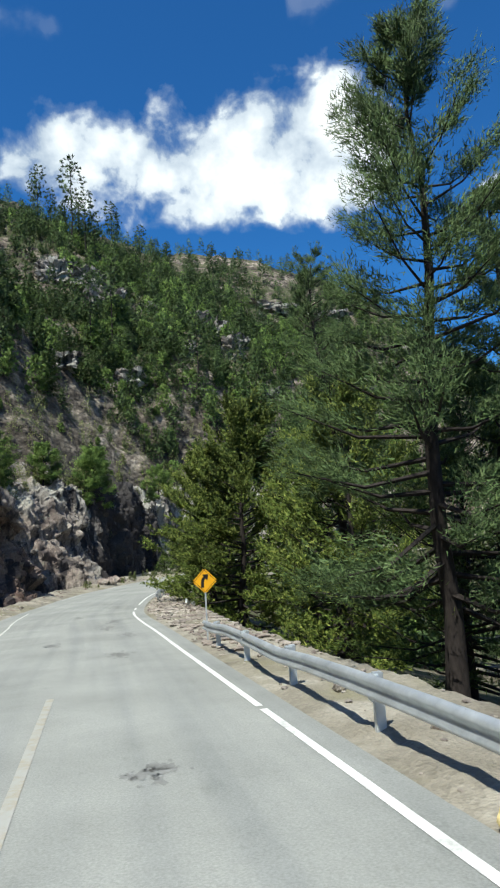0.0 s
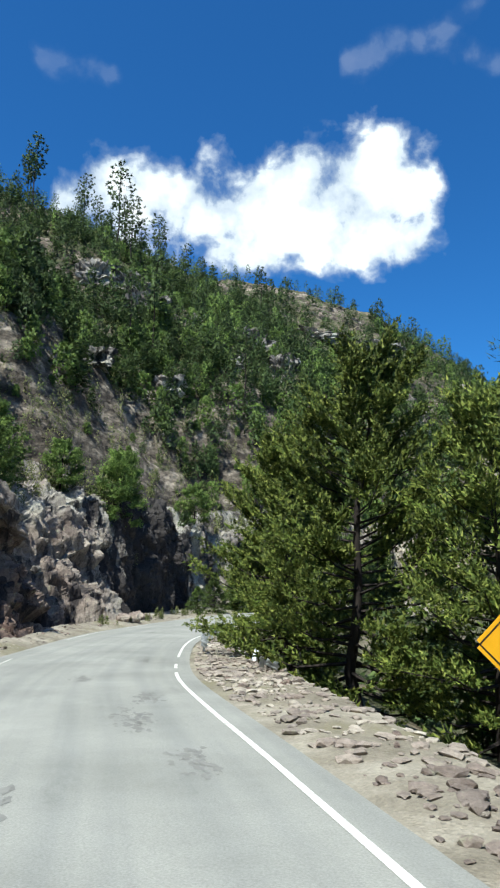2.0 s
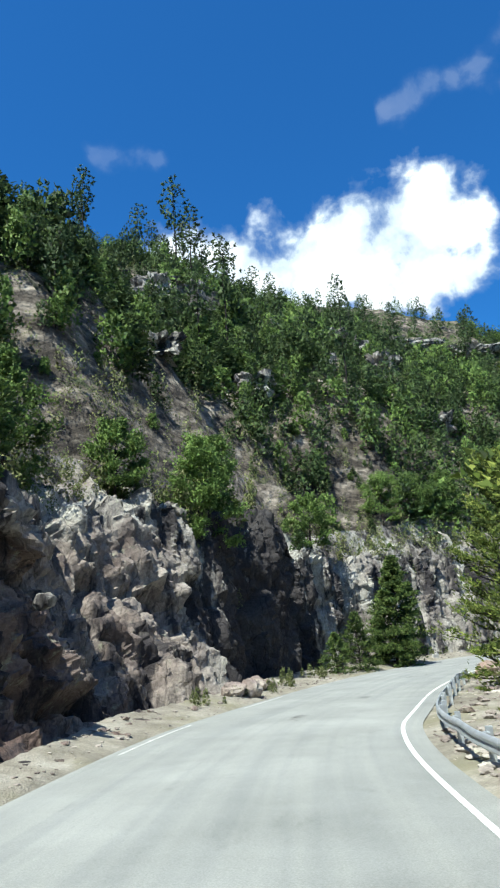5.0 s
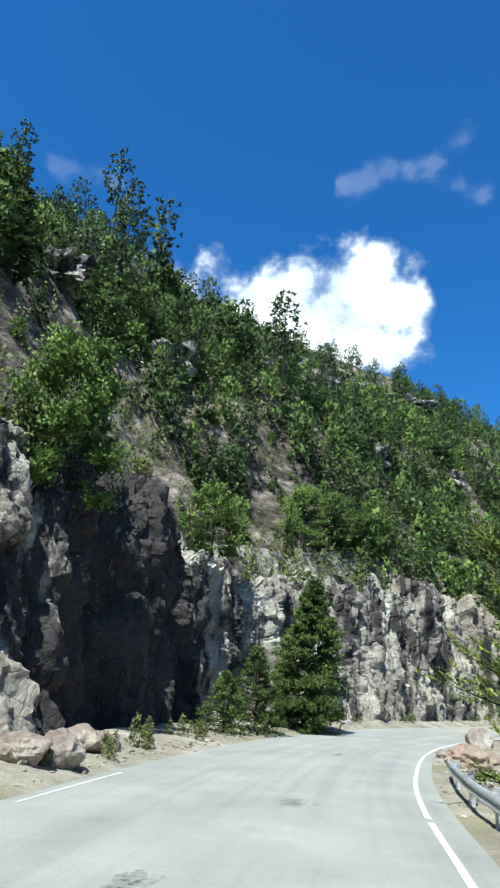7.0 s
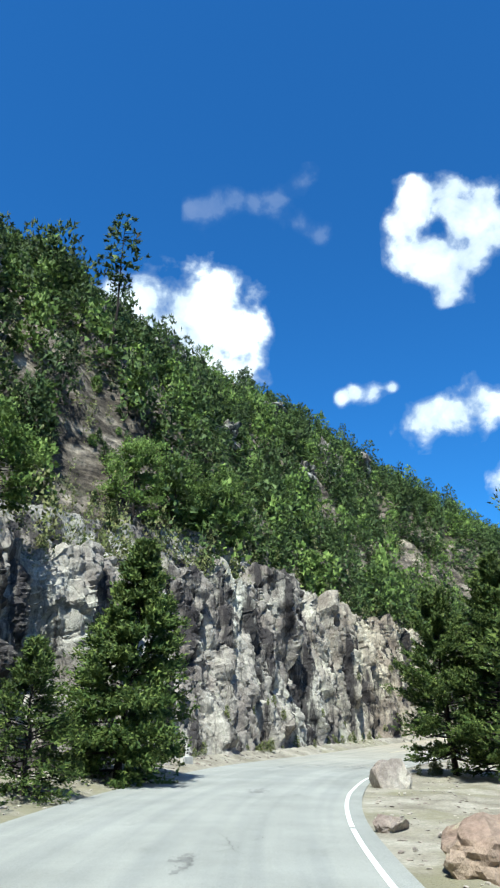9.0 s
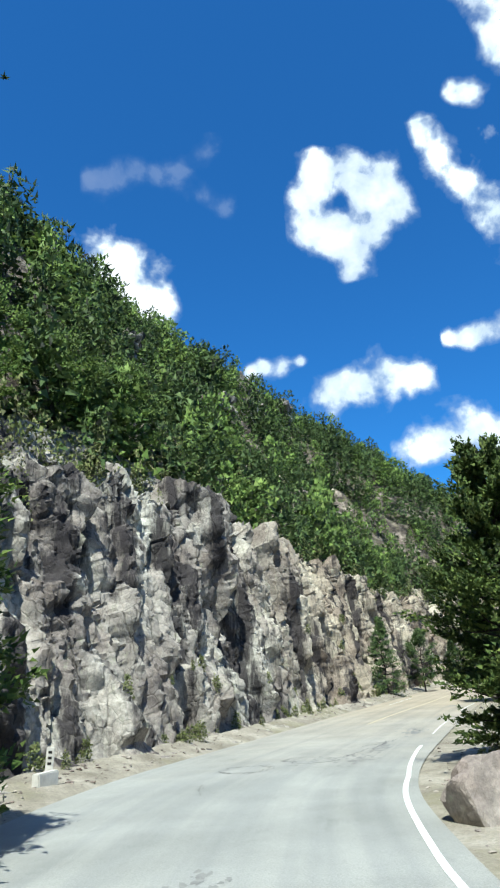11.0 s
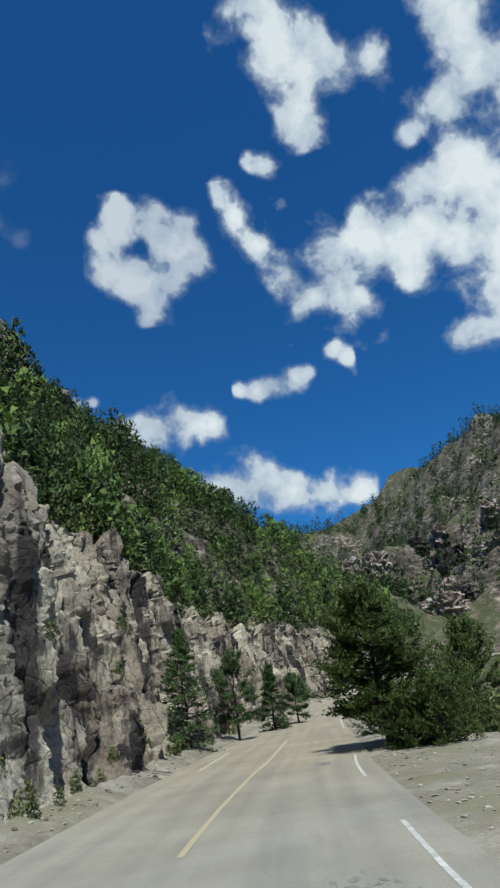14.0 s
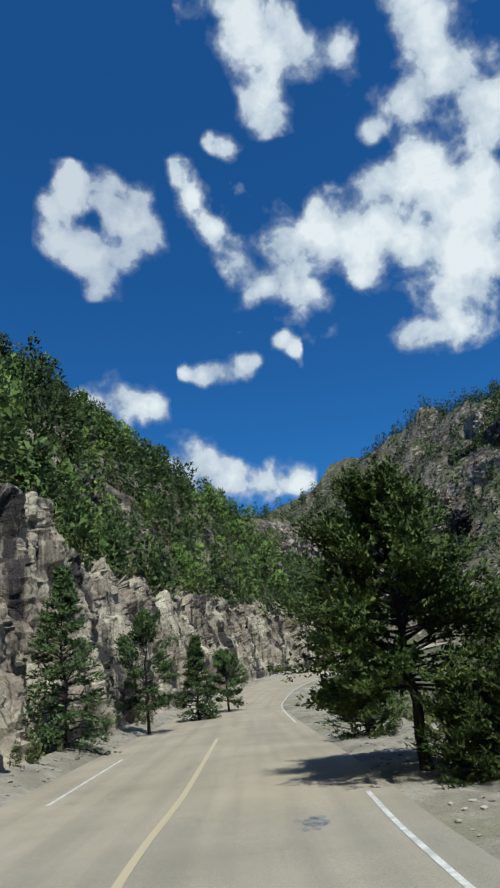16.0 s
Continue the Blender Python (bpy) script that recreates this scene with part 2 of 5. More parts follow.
def cloud_material():
    """Cloud backdrop: its density is thinned and broken by noise."""
    k = Nodes("cloud")
    o = k.coords("Object")
    a = k.n("Attribute")
    a.attribute_name = "thickness"
    def cloud_noise(scale, detail, rough, distort):
        x = k.n("TexNoise")
        for key, value in (("Scale", scale), ("Detail", detail), ("Roughness", rough), ("Distortion", distort)):
            x.inputs[key].default_value = value
        k.link(o, x.inputs["Vector"])
        return k.math("SUBTRACT", x.outputs[0], 0.5)

    n1 = cloud_noise(0.0058, 9, 0.53, 0.15)
    n2 = cloud_noise(0.0026, 4, 0.5, 0.0)
    d = k.math("ADD", k.math("MULTIPLY", a.outputs["Fac"], 1.38), k.math("ADD", k.math("MULTIPLY", n1, 2.5), k.math("MULTIPLY", n2, 1.2)))
    alpha = k.ramp(d, [(0.36, grey(0)), (0.60, grey(0.14)), (0.86, grey(0.62)), (1.12, grey(1))])
    thin = k.n("Attribute")
    thin.attribute_name = "thin"
    alpha = k.math("MULTIPLY", alpha, thin.outputs["Fac"])
    shade = k.ramp(k.math("ADD", k.math("MULTIPLY", d, 0.36), k.math("ADD", k.math("MULTIPLY", n2, 0.9), k.math("MULTIPLY", n1, 0.35))), [(0.16, (0.46, 0.53, 0.64)), (0.38, (0.70, 0.75, 0.82)), (0.62, (1.0, 1.0, 1.0))])
    e = k.n("Emission")
    k.link(shade, e.inputs[0])
    e.inputs[1].default_value = 0.84
    tr = k.n("BsdfTransparent")
    m = k.n("MixShader")
    k.link(alpha, m.inputs[0])
    k.link(tr.outputs[0], m.inputs[1])
    k.link(e.outputs[0], m.inputs[2])
    k.link(m.outputs[0], k.out.inputs[0])
    return k.m


ASPHALT = asphalt_material()
WHITE_LINE = paint_material("white_line_paint", (0.70, 0.70, 0.66))
THIN_LINE = paint_material("thin_white_paint", (0.62, 0.61, 0.56), 0.4)
YELLOW_LINE = paint_material("yellow_line_paint", (0.44, 0.37, 0.24), 0.55)
WORN = plain_material("worn_asphalt", (0.235, 0.235, 0.22), 0.9, 0.4, 6.0)
FADED_YELLOW = paint_material("faded_yellow_paint", (0.33, 0.3, 0.23), 0.38)
CRACK = plain_material("bitumen", (0.15, 0.148, 0.138), 0.8)
GRAVEL = gravel_material()
SOIL = slope_material()
ROCK = rock_material("cliff_rock", 0.0, (1.17, 1.18, 1.11))
ROCK_WARM = rock_material("rubble_rock", 0.025, (1.05, 1.02, 0.94), 0.62, 0.15)
ROCK_PALE = rock_material("pale_rock", 0.0, (1.25, 1.2, 1.12), 0.7, 0.1)
ROCK_TAN = rock_material("tan_rock", 0.02, (1.2, 1.08, 0.9), 0.75, 0.1)
ROCK_STAINED = rock_material("stained_rock", 0.0, (0.66, 0.64, 0.63), 0.36)
BARK_DARK = bark_material("dark_bark", (0.014, 0.011, 0.010), (0.042, 0.034, 0.03))
BARK_GREY = bark_material("grey_bark", (0.16, 0.145, 0.13), (0.34, 0.32, 0.29))
PINE_LEAF = leaf_material("pine_needles", (0.05, 0.084, 0.032), (0.085, 0.132, 0.048), (0.13, 0.178, 0.07), 0.15, 0.64)
FIR_LEAF = leaf_material("dark_needles", (0.048, 0.08, 0.03), (0.078, 0.124, 0.042), (0.125, 0.175, 0.06), 0.16, 0.7)
JUNIPER_LEAF = leaf_material("juniper_foliage", (0.042, 0.068, 0.014), (0.108, 0.148, 0.028), (0.235, 0.265, 0.06))
GREEN_LEAF = leaf_material("green_needles", (0.03, 0.055, 0.015), (0.07, 0.108, 0.027), (0.145, 0.185, 0.046))
OAK_LEAF = leaf_material("oak_leaves", (0.085, 0.14, 0.034), (0.13, 0.205, 0.048), (0.2, 0.275, 0.07), 0.2, 0.62)
SHRUB_LEAF = leaf_material("shrub_leaves", (0.095, 0.12, 0.042), (0.16, 0.185, 0.065), (0.25, 0.245, 0.115))
STEEL = metal_material()
SIGN_YELLOW = plain_material("sign_yellow", (0.80, 0.40, 0.012), 0.45, 0.15)
CREAM = plain_material("cream_paint", (0.62, 0.5, 0.24), 0.8, 0.5)
SIGN_BLACK = plain_material("sign_black", (0.016, 0.014, 0.012), 0.5, 0.1)
CONCRETE = plain_material("painted_concrete", (0.6, 0.58, 0.52), 0.85, 0.5)
CLOUD = cloud_material()
# ---- the line of the road ----
KNOTS = [
    (8.5, -42, 3.00), (0.9, -8, 0.62), (-2.6, 6, -0.50), (-7.4, 26, -2.15), (-11.2, 41, -3.20), (-13.0, 55, -4.04), (-13.4, 64, -4.44),
    (-12.7, 70, -4.62), (-10.6, 83, -5.11), (-7.0, 96.8, -5.56), (-2.7, 107.4, -5.91), (1.5, 114.8, -6.06), (10.2, 125.6, -6.31),
    (21.6, 138.7, -6.46), (28.2, 145.7, -6.51), (55, 174.5, -6.66), (63, 182, -6.36), (73, 189.5, -5.66), (86, 196, -4.76), (106, 203, -3.46), (160, 220, -0.46),
]


def spline(knots, step):
    p = np.array(knots, float)
    p = np.vstack([2 * p[0] - p[1], p, 2 * p[-1] - p[-2]])
    out = []
    for i in range(1, len(p) - 2):
        n = max(2, int(np.linalg.norm(p[i + 1] - p[i]) / 0.25))
        t = np.linspace(0, 1, n, endpoint=False)[:, None]
        a, b, c, d = p[i - 1:i + 3]
        out.append(0.5 * (2 * b + (c - a) * t + (2 * a - 5 * b + 4 * c - d) * t ** 2 + (3 * b - a - 3 * c + d) * t ** 3))
    q = np.vstack(out + [p[-2:-1]])
    s = np.concatenate([[0], np.cumsum(np.linalg.norm(np.diff(q[:, :2], axis=0), axis=1))])
    g = np.arange(0, s[-1], step)
    r = np.stack([np.interp(g, s, q[:, i]) for i in range(3)], 1)
    for _ in range(6):
        r[1:-1] = (r[:-2] + 2 * r[1:-1] + r[2:]) / 4
    return g, r


LINE_S, LINE = spline(KNOTS, 0.5)
TAN = np.gradient(LINE[:, :2], axis=0)
TAN /= np.linalg.norm(TAN, axis=1)[:, None]
LENGTH = LINE_S[-1]


def on_road(s, d, h=0.0):
    """A place s metres along the road, d metres to the left of its middle, h above it."""
    s, d, h = np.broadcast_arrays(np.asarray(s, float), np.asarray(d, float), np.asarray(h, float))
    x, y, z = (np.interp(s, LINE_S, LINE[:, i]) for i in range(3))
    tx, ty = (np.interp(s, LINE_S, TAN[:, i]) for i in range(2))
    k = np.hypot(tx, ty)
    return np.stack([x - ty / k * d, y + tx / k * d, z + h], -1)


def to_road(x, y):
    """The nearest s, and d, of places in the plan."""
    x, y = np.atleast_1d(np.asarray(x, float)), np.atleast_1d(np.asarray(y, float))
    line, tan = LINE[::2, :2], TAN[::2]
    s, d = np.empty(x.shape), np.empty(x.shape)
    for a in range(0, len(x), 4000):
        b = slice(a, a + 4000)
        vx, vy = x[b, None] - line[None, :, 0], y[b, None] - line[None, :, 1]
        i = np.argmin(vx ** 2 + vy ** 2, axis=1)
        k = np.arange(len(i))
        s[b] = LINE_S[::2][i]
        side = np.sign(tan[i, 0] * vy[k, i] - tan[i, 1] * vx[k, i])
        d[b] = side * np.hypot(vx[k, i], vy[k, i])
    return s, d


def mesh_of(name, verts, faces, material, smooth=False):
    me = bpy.data.meshes.new(name)
    verts, faces = np.asarray(verts, float), np.asarray(faces, int)
    k = faces.shape[1]
    me.vertices.add(len(verts))
    me.vertices.foreach_set("co", verts.ravel())
    me.loops.add(faces.size)
    me.loops.foreach_set("vertex_index", faces.ravel())
    me.polygons.add(len(faces))
    me.polygons.foreach_set("loop_start", np.arange(0, faces.size, k))
    me.polygons.foreach_set("use_smooth", np.full(len(faces), smooth))
    me.update(calc_edges=True)
    me.validate()
    me.materials.append(material)
    return me


def grid_faces(rows, cols):
    a = np.arange(rows * cols).reshape(rows, cols)
    return np.stack([a[:-1, :-1], a[:-1, 1:], a[1:, 1:], a[1:, :-1]], -1).reshape(-1, 4)


def structure(name, verts, faces, material, label, category, smooth=False):
    return tagged(new(name, mesh_of(name, verts, faces, material, smooth)), label, category, kind="structure")


def fnoise(p, scale, octaves=4):
    return noise.fractal(Vector(p) * scale, 1.0, 2.0, octaves)


# cliff foot, height and lean along the road
FOOT = np.array([(0, 9), (60, 9), (90, 8.0), (96, 6.6), (106, 6.2), (109, 6.8), (112, 7.6), (116, 7.2), (124, 7.4), (127.5, 8.4), (133, 9.3), (143, 9.4), (146, 8.4), (152, 8.2), (157, 7.2), (164, 6.4), (180, 6.0), (205, 6.1), (240, 6.2), (340, 6.4)], float)
TOP = np.array([(0, 6), (60, 7), (90, 10), (98, 10.6), (104, 10.0), (109, 8.6), (113, 8.6), (116, 10.6), (123, 12), (130, 11.6), (139, 12.2), (145, 10.8), (151, 9.8), (160, 10.8), (168, 12.2), (173, 13.2), (178, 13.2), (184, 13.0), (190, 12.9), (195, 12.0), (200, 12.2), (206, 12.7), (215, 12.7), (222, 12.3), (233, 11.9), (250, 12.2), (262, 11), (275, 11.7), (290, 9.8), (300, 9), (320, 8), (340, 5)], float)
LEAN_BACK = np.array([(0, 5), (90, 3.4), (97, 3.4), (107, 3.2), (111, 3.6), (115, 6.0), (124.5, 6.2), (127.5, 2.6), (131, 1.4), (143, 1.2), (148, 2.2), (156, 2.8), (175, 2.8), (205, 2.8), (340, 3.0)], float)
HOLLOW = np.array([(0, 0), (88, 0), (94, 0.8), (97, 1.0), (106, 1.0), (110, 0.25), (113, 0.0), (340, 0)], float)
RISE = np.array([(0, 0.88), (108, 0.92), (124, 1.01), (145, 1.02), (160, 1.0), (183, 1.02), (200, 1.0), (245, 1.0), (262, 1.08), (285, 1.0), (300, 0.9), (325, 0.7), (345, 0.5)], float)
SLOPE_D = np.array([0, 3, 8.5, 19, 25, 32, 40, 49, 58, 69, 98, 113, 128, 153, 203, 303], float)
SLOPE_H = np.array([0, 1.0, 9, 26, 33, 39, 44, 50, 57, 68, 86, 96, 107, 112, 114, 97], float)


def along(table, s):
    return np.interp(s, table[:, 0], table[:, 1])


def hill_height(s, d):
    """The height of the left hillside over the road, d metres from its middle."""
    foot, top, lean = along(FOOT, s), along(TOP, s), along(LEAN_BACK, s)
    u = d - foot
    low = np.clip((d - 4.2) / np.maximum(foot - 4.2, 0.1), 0, 1) * 0.5 - 0.08
    face = np.clip(u / lean, 0, 1)
    upper = np.interp(np.maximum(u - lean, 0), SLOPE_D, SLOPE_H) * along(RISE, s)
    return np.where(u < 0, low, 0.42 + face ** 0.85 * top + upper)


def shoulder_width(s):
    return np.interp(s, [0, 70, 84, 100, 128, 140, 150, 165, 185, 215, 250, 340], [2.6, 2.8, 3.6, 2.6, 4.5, 8, 9, 9, 7, 4.5, 3, 3])


def right_height(s, d, x, y):
    """The ground right of the road: shoulder, bank, valley floor and the mountain across the canyon."""
    e = -d
    w = 3.9 + shoulder_width(s)
    z = np.where(e < w + 0.4, -0.25, -0.2)
    bank = np.maximum(e - w, 0)
    z = z - np.interp(bank, [0, 4, 14, 30, 60], [0, 1.6, 5.2, 9, 11])
    return z


def across_height(x, y):
    """The mountain across the canyon and the ridge that closes it."""
    q = (x - 17) * 0.866 - (y - 131) * 0.5
    far = (x - 17) * 0.67 + (y - 131) * 0.74
    m = np.interp(q, [62, 78, 92, 140, 180, 232, 270, 420], [0, 5, 22, 84, 120, 172, 178, 130])
    m = m * np.clip((far + 40) / 60, 0, 1) * np.interp(far, [0, 150, 230, 300, 354, 404, 476, 587], [0.64, 0.67, 0.76, 0.85, 0.93, 0.97, 1.02, 1.12])
    r = np.interp(far, [300, 420, 560, 640, 900], [0, 60, 142, 172, 120])
    return np.maximum(m, r)


def build_ground():
    xs = np.concatenate([np.linspace(-1500, -220, 22), np.arange(-205, -30, 6.0), np.arange(-30, 70, 1.1), np.arange(70, 420, 5.0), np.linspace(430, 1900, 26)])
    ys = np.concatenate([np.linspace(-1500, -80, 22), np.arange(-70, 0, 3.0), np.arange(0, 180, 1.3), np.arange(181, 520, 5.0), np.linspace(530, 2200, 28)])
    gx, gy = np.meshgrid(xs, ys)
    x, y = gx.ravel(), gy.ravel()
    s, d = to_road(x, y)
    rz = np.interp(s, LINE_S, LINE[:, 2])
    left = np.where(d < 60, hill_height(s, d - 14) - 1.5, hill_height(s, d) - 9)
    z = rz + np.where(d > 0, left, right_height(s, d, x, y))
    z = np.maximum(z, rz - 11 + across_height(x, y) * np.clip((np.abs(d) - 14) / 20, 0, 1))
    amp = np.clip((np.abs(d) - 6.0) / 40, 0, 1) * np.where(d > 0, 0.6, 0.45)
    for i in range(len(z)):
        if amp[i] > 0:
            a = amp[i]
            p = (x[i], y[i], 0)
            z[i] += a * (fnoise(p, 0.02, 5) * 9 + fnoise(p, 0.12, 3) * 1.6)
        if -16 < d[i] < -4.2:
            z[i] += fnoise((x[i], y[i], 3), 0.5, 3) * 0.12
    ac = across_height(x, y)
    for i in np.nonzero((ac > 4) & (np.hypot(x - 40, y - 120) < 900))[0]:
        p = Vector((x[i] * 0.022, y[i] * 0.022, z[i] * 0.05))
        c = noise.voronoi(p)
        u = (z[i] + 11 + fnoise((x[i], y[i], 9), 0.02, 3) * 14) / 21.0
        k = min(1.0, max(0.0, (u % 1.0 - 0.42) / 0.58))
        z[i] += (math.floor(u) + k * k * (3 - 2 * k) - u) * 21.0 * 0.4 * min(1.0, ac[i] / 30)
        b = noise.voronoi(Vector((x[i] * 0.055, y[i] * 0.055, z[i] * 0.03)))
        z[i] += ((noise.cell(b[1][0] * 6.3) - 0.5) * 5 + min(0.0, (b[0][1] - b[0][0]) * 7 - 2.0)) * min(1.0, ac[i] / 40)
        z[i] += ((noise.cell(c[1][0] * 5.1) - 0.5) * 5 + min(0.0, (c[0][1] - c[0][0]) * 8 - 2.4)) * min(1.0, ac[i] / 40)
    bowl = np.hypot(x - 40, y - 120)
    z += np.clip((bowl - 900) / 900, 0, 1) * 60
    ob = structure("ground", np.stack([x, y, z], 1), grid_faces(len(ys), len(xs)), SOIL, "dry stony mountain ground with thin grass and gravel shoulder", "ground", True)
    ob.data.set_sharp_from_angle(angle=radians(28))
    return ob


def strip(name, s0, s1, d0, d1, h, material, label, category, step=0.5, across=2, line=None):
    """A strip of the road from d0 to d1, or as wide about a line that wanders with s."""
    ss = np.append(np.arange(s0, s1, step), s1)
    dd = np.linspace(d0, d1, across)
    S, D = np.meshgrid(ss, dd, indexing="ij")
    if line is not None:
        D = D + along(line, S)
    p = on_road(S, D, h - 0.012 * np.abs(D))
    ob = structure(name, p.reshape(-1, 3), grid_faces(len(ss), across)[:, ::-1], material, label, category, True)
    uv = ob.data.uv_layers.new(name="UVMap")
    idx = np.empty(len(ob.data.loops), int)
    ob.data.loops.foreach_get("vertex_index", idx)
    uv.data.foreach_set("uv", np.stack([S.ravel()[idx], D.ravel()[idx]], 1).ravel())
    return ob


# where the painted lines lie across the road
RIGHT_LINE = np.array([(0, -4.0), (50, -4.0), (58, -3.93), (64, -3.86), (75, -3.77), (84, -3.8), (92, -3.9), (121, -3.82), (133, -3.95), (144, -4.0), (151, -3.95), (161, -4.2), (168, -3.93), (178, -3.76), (192, -3.8), (199, -3.88), (233, -4.28), (248, -4.5), (340, -4.4)], float)
LEFT_LINE = np.array([(0, 2.8), (81, 2.82), (90, 3.4), (100, 4.1), (135, 4.1), (160, 3.4), (180, 3.1), (340, 3.1)], float)
CENTRE_LINE = np.array([(0, -0.5), (60, -0.5), (176, 0.36), (182, 0.32), (187, 0.24), (193, 0.05), (200, -0.1), (215, -0.2), (340, -0.3)], float)


def build_road():
    ob = strip("road", 0.5, LENGTH - 1, -4.45, 4.45, 0.06, ASPHALT, "pale grey worn asphalt mountain road with wheel marks", "road", 0.5, 15)
    # painted edge lines, worn away in places
    for line, gaps in ((RIGHT_LINE, [(53.8, 54.05), (86.3, 88.2), (90.2, 94), (120, 120.5), (141, 141.3), (169.5, 174.5), (182, 190), (198.5, 223)]), (LEFT_LINE, [(56, 60), (93, 106), (112, 118), (124, 201), (211, 240)])):
        a = 1.0
        for g0, g1 in gaps + [(LENGTH - 2, 0)]:
            if g0 > a:
                thin = a > 160 or line is LEFT_LINE
                half = 0.05 if thin else 0.062
                strip("edge_line", a, g0, -half, half, 0.066, THIN_LINE if thin else WHITE_LINE, "worn white painted edge line on the road", "road marking", 0.5, line=line)
            a = g1
    strip("centre_line", 20, 57, -0.07, 0.07, 0.066, FADED_YELLOW, "almost worn away yellow centre line on the road", "road marking", line=CENTRE_LINE)
    strip("centre_line", 181, 216, -0.07, 0.07, 0.066, YELLOW_LINE, "faded yellow painted centre line on the road", "road marking", line=CENTRE_LINE)
    return ob


def build_cliff():
    ss = np.concatenate([np.arange(84, 125, 0.17), np.arange(125, 205, 0.13), np.arange(205, 262, 0.25), np.arange(262, 326, 0.34)])
    uu = np.linspace(0, 1, 128)
    S, U = np.meshgrid(ss, uu, indexing="ij")
    foot, top, lean, hollow = along(FOOT, S), along(TOP, S), along(LEAN_BACK, S), along(HOLLOW, S)
    f = np.clip((U - 0.08) / 0.79, 0, 1)
    rim = np.clip((U - 0.87) / 0.13, 0, 1) * 4.5
    # the first cliff: a sloping slab, a dark hollow over it and a jutting block above
    cave = np.interp(f, [0, 0.18, 0.40, 0.60, 0.72, 0.77, 0.86, 1], [0, 0.35, 0.75, 1.45, 1.4, 0.72, 0.66, 1.0])
    D = np.where(U < 0.08, foot - 1.6 * (1 - U / 0.08), foot + lean * (f * (1 - hollow) + cave * hollow) + rim)
    H = np.where(U < 0.08, hill_height(S, np.minimum(D, foot - 0.01)), 0.42 + f ** 0.92 * top + np.interp(rim, SLOPE_D, SLOPE_H) * along(RISE, S))
    p = on_road(S, D, H)
    # into the hill, square to the smoothed face
    n = np.cross(np.gradient(p, axis=0), np.gradient(p, axis=1))
    for _ in range(14):
        n[1:-1] = (n[:-2] + n[1:-1] + n[2:]) / 3
        n[:, 1:-1] = (n[:, :-2] + n[:, 1:-1] + n[:, 2:]) / 3
    n /= np.maximum(np.linalg.norm(n, axis=-1, keepdims=True), 1e-9)
    inward = np.stack([-np.interp(S, LINE_S, TAN[:, 1]), np.interp(S, LINE_S, TAN[:, 0]), np.full(S.shape, -0.2)], -1)
    n *= np.sign(np.sum(n * inward, axis=-1, keepdims=True))
    rough = np.clip((U - 0.05) / 0.05, 0, 1) * np.clip((1.02 - U) / 0.13, 0.25, 1)
    v = p.reshape(-1, 3)
    nn = n.reshape(-1, 3)
    rr = rough.ravel()
    rng = np.random.default_rng(17)
    v += rng.normal(0, 0.018, v.shape) * (rr > 0)[:, None]
    half = Vector((0.5, 0.5, 0.5))
    # upright joints: tall columns, the blocks they break into, and the chips on those
    layers = ((0.24, 0.10, 0.85, 0.75, 2.4, 0.34), (0.55, 0.22, 0.6, 0.55, 2.0, 0.34), (1.2, 0.36, 0.3, 0.32, 1.1, 0.2), (2.5, 0.55, 0.10, 0.12, 0.4, 0.06))
    # leaning beds of the first cliff
    beds = ((0.26, 0.5, 0.8, 0.7, 2.0, 0.3), (0.6, 0.8, 0.5, 0.5, 1.6, 0.22), (1.3, 1.0, 0.26, 0.3, 1.0, 0.14), (2.7, 1.0, 0.12, 0.14, 0.45, 0.06))
    sr = S.ravel()
    for i in range(len(v)):
        r = rr[i]
        if r <= 0:
            continue
        q = v[i]
        push = fnoise((q[0] * 0.15, q[1] * 0.15, q[2] * 0.06), 1.0, 3) * 0.9
        bend = noise.noise_vector(Vector(q) * 0.4)
        first = sr[i] < 112
        y, z = (q[1] * 0.8 + q[2] * 0.6, q[2] * 0.8 - q[1] * 0.6) if first else (q[1], q[2])
        for freq, squat, amp, tilt, crack, depth in beds if first else layers:
            w = Vector((q[0] * freq + bend.x * 0.22, y * freq + bend.y * 0.22, z * freq * squat + bend.z * 0.1))
            cell = noise.voronoi(w)
            gap = cell[0][1] - cell[0][0]
            # the step from block to block takes a hand's width
            t = min(1.0, gap / (freq * 0.30))
            for c, share in ((cell[1][0], 0.5 + 0.5 * t), (cell[1][1], 0.5 - 0.5 * t)):
                if share > 0:
                    push += share * ((noise.cell(c * 7.3) - 0.5) * amp + (w - c).dot(noise.cell_vector(c * 9.7) - half) * 2 * tilt)
            push += min(0.0, gap * crack - depth)
        push += 0.25 + fnoise(q, 1.9, 4) * 0.13
        v[i] = q - nn[i] * push * r
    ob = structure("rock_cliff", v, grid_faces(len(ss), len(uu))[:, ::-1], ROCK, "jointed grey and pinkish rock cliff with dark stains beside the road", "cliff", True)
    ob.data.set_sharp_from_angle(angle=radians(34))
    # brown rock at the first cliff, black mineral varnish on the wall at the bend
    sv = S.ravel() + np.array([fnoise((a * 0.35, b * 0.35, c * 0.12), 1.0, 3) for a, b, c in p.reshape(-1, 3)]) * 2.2
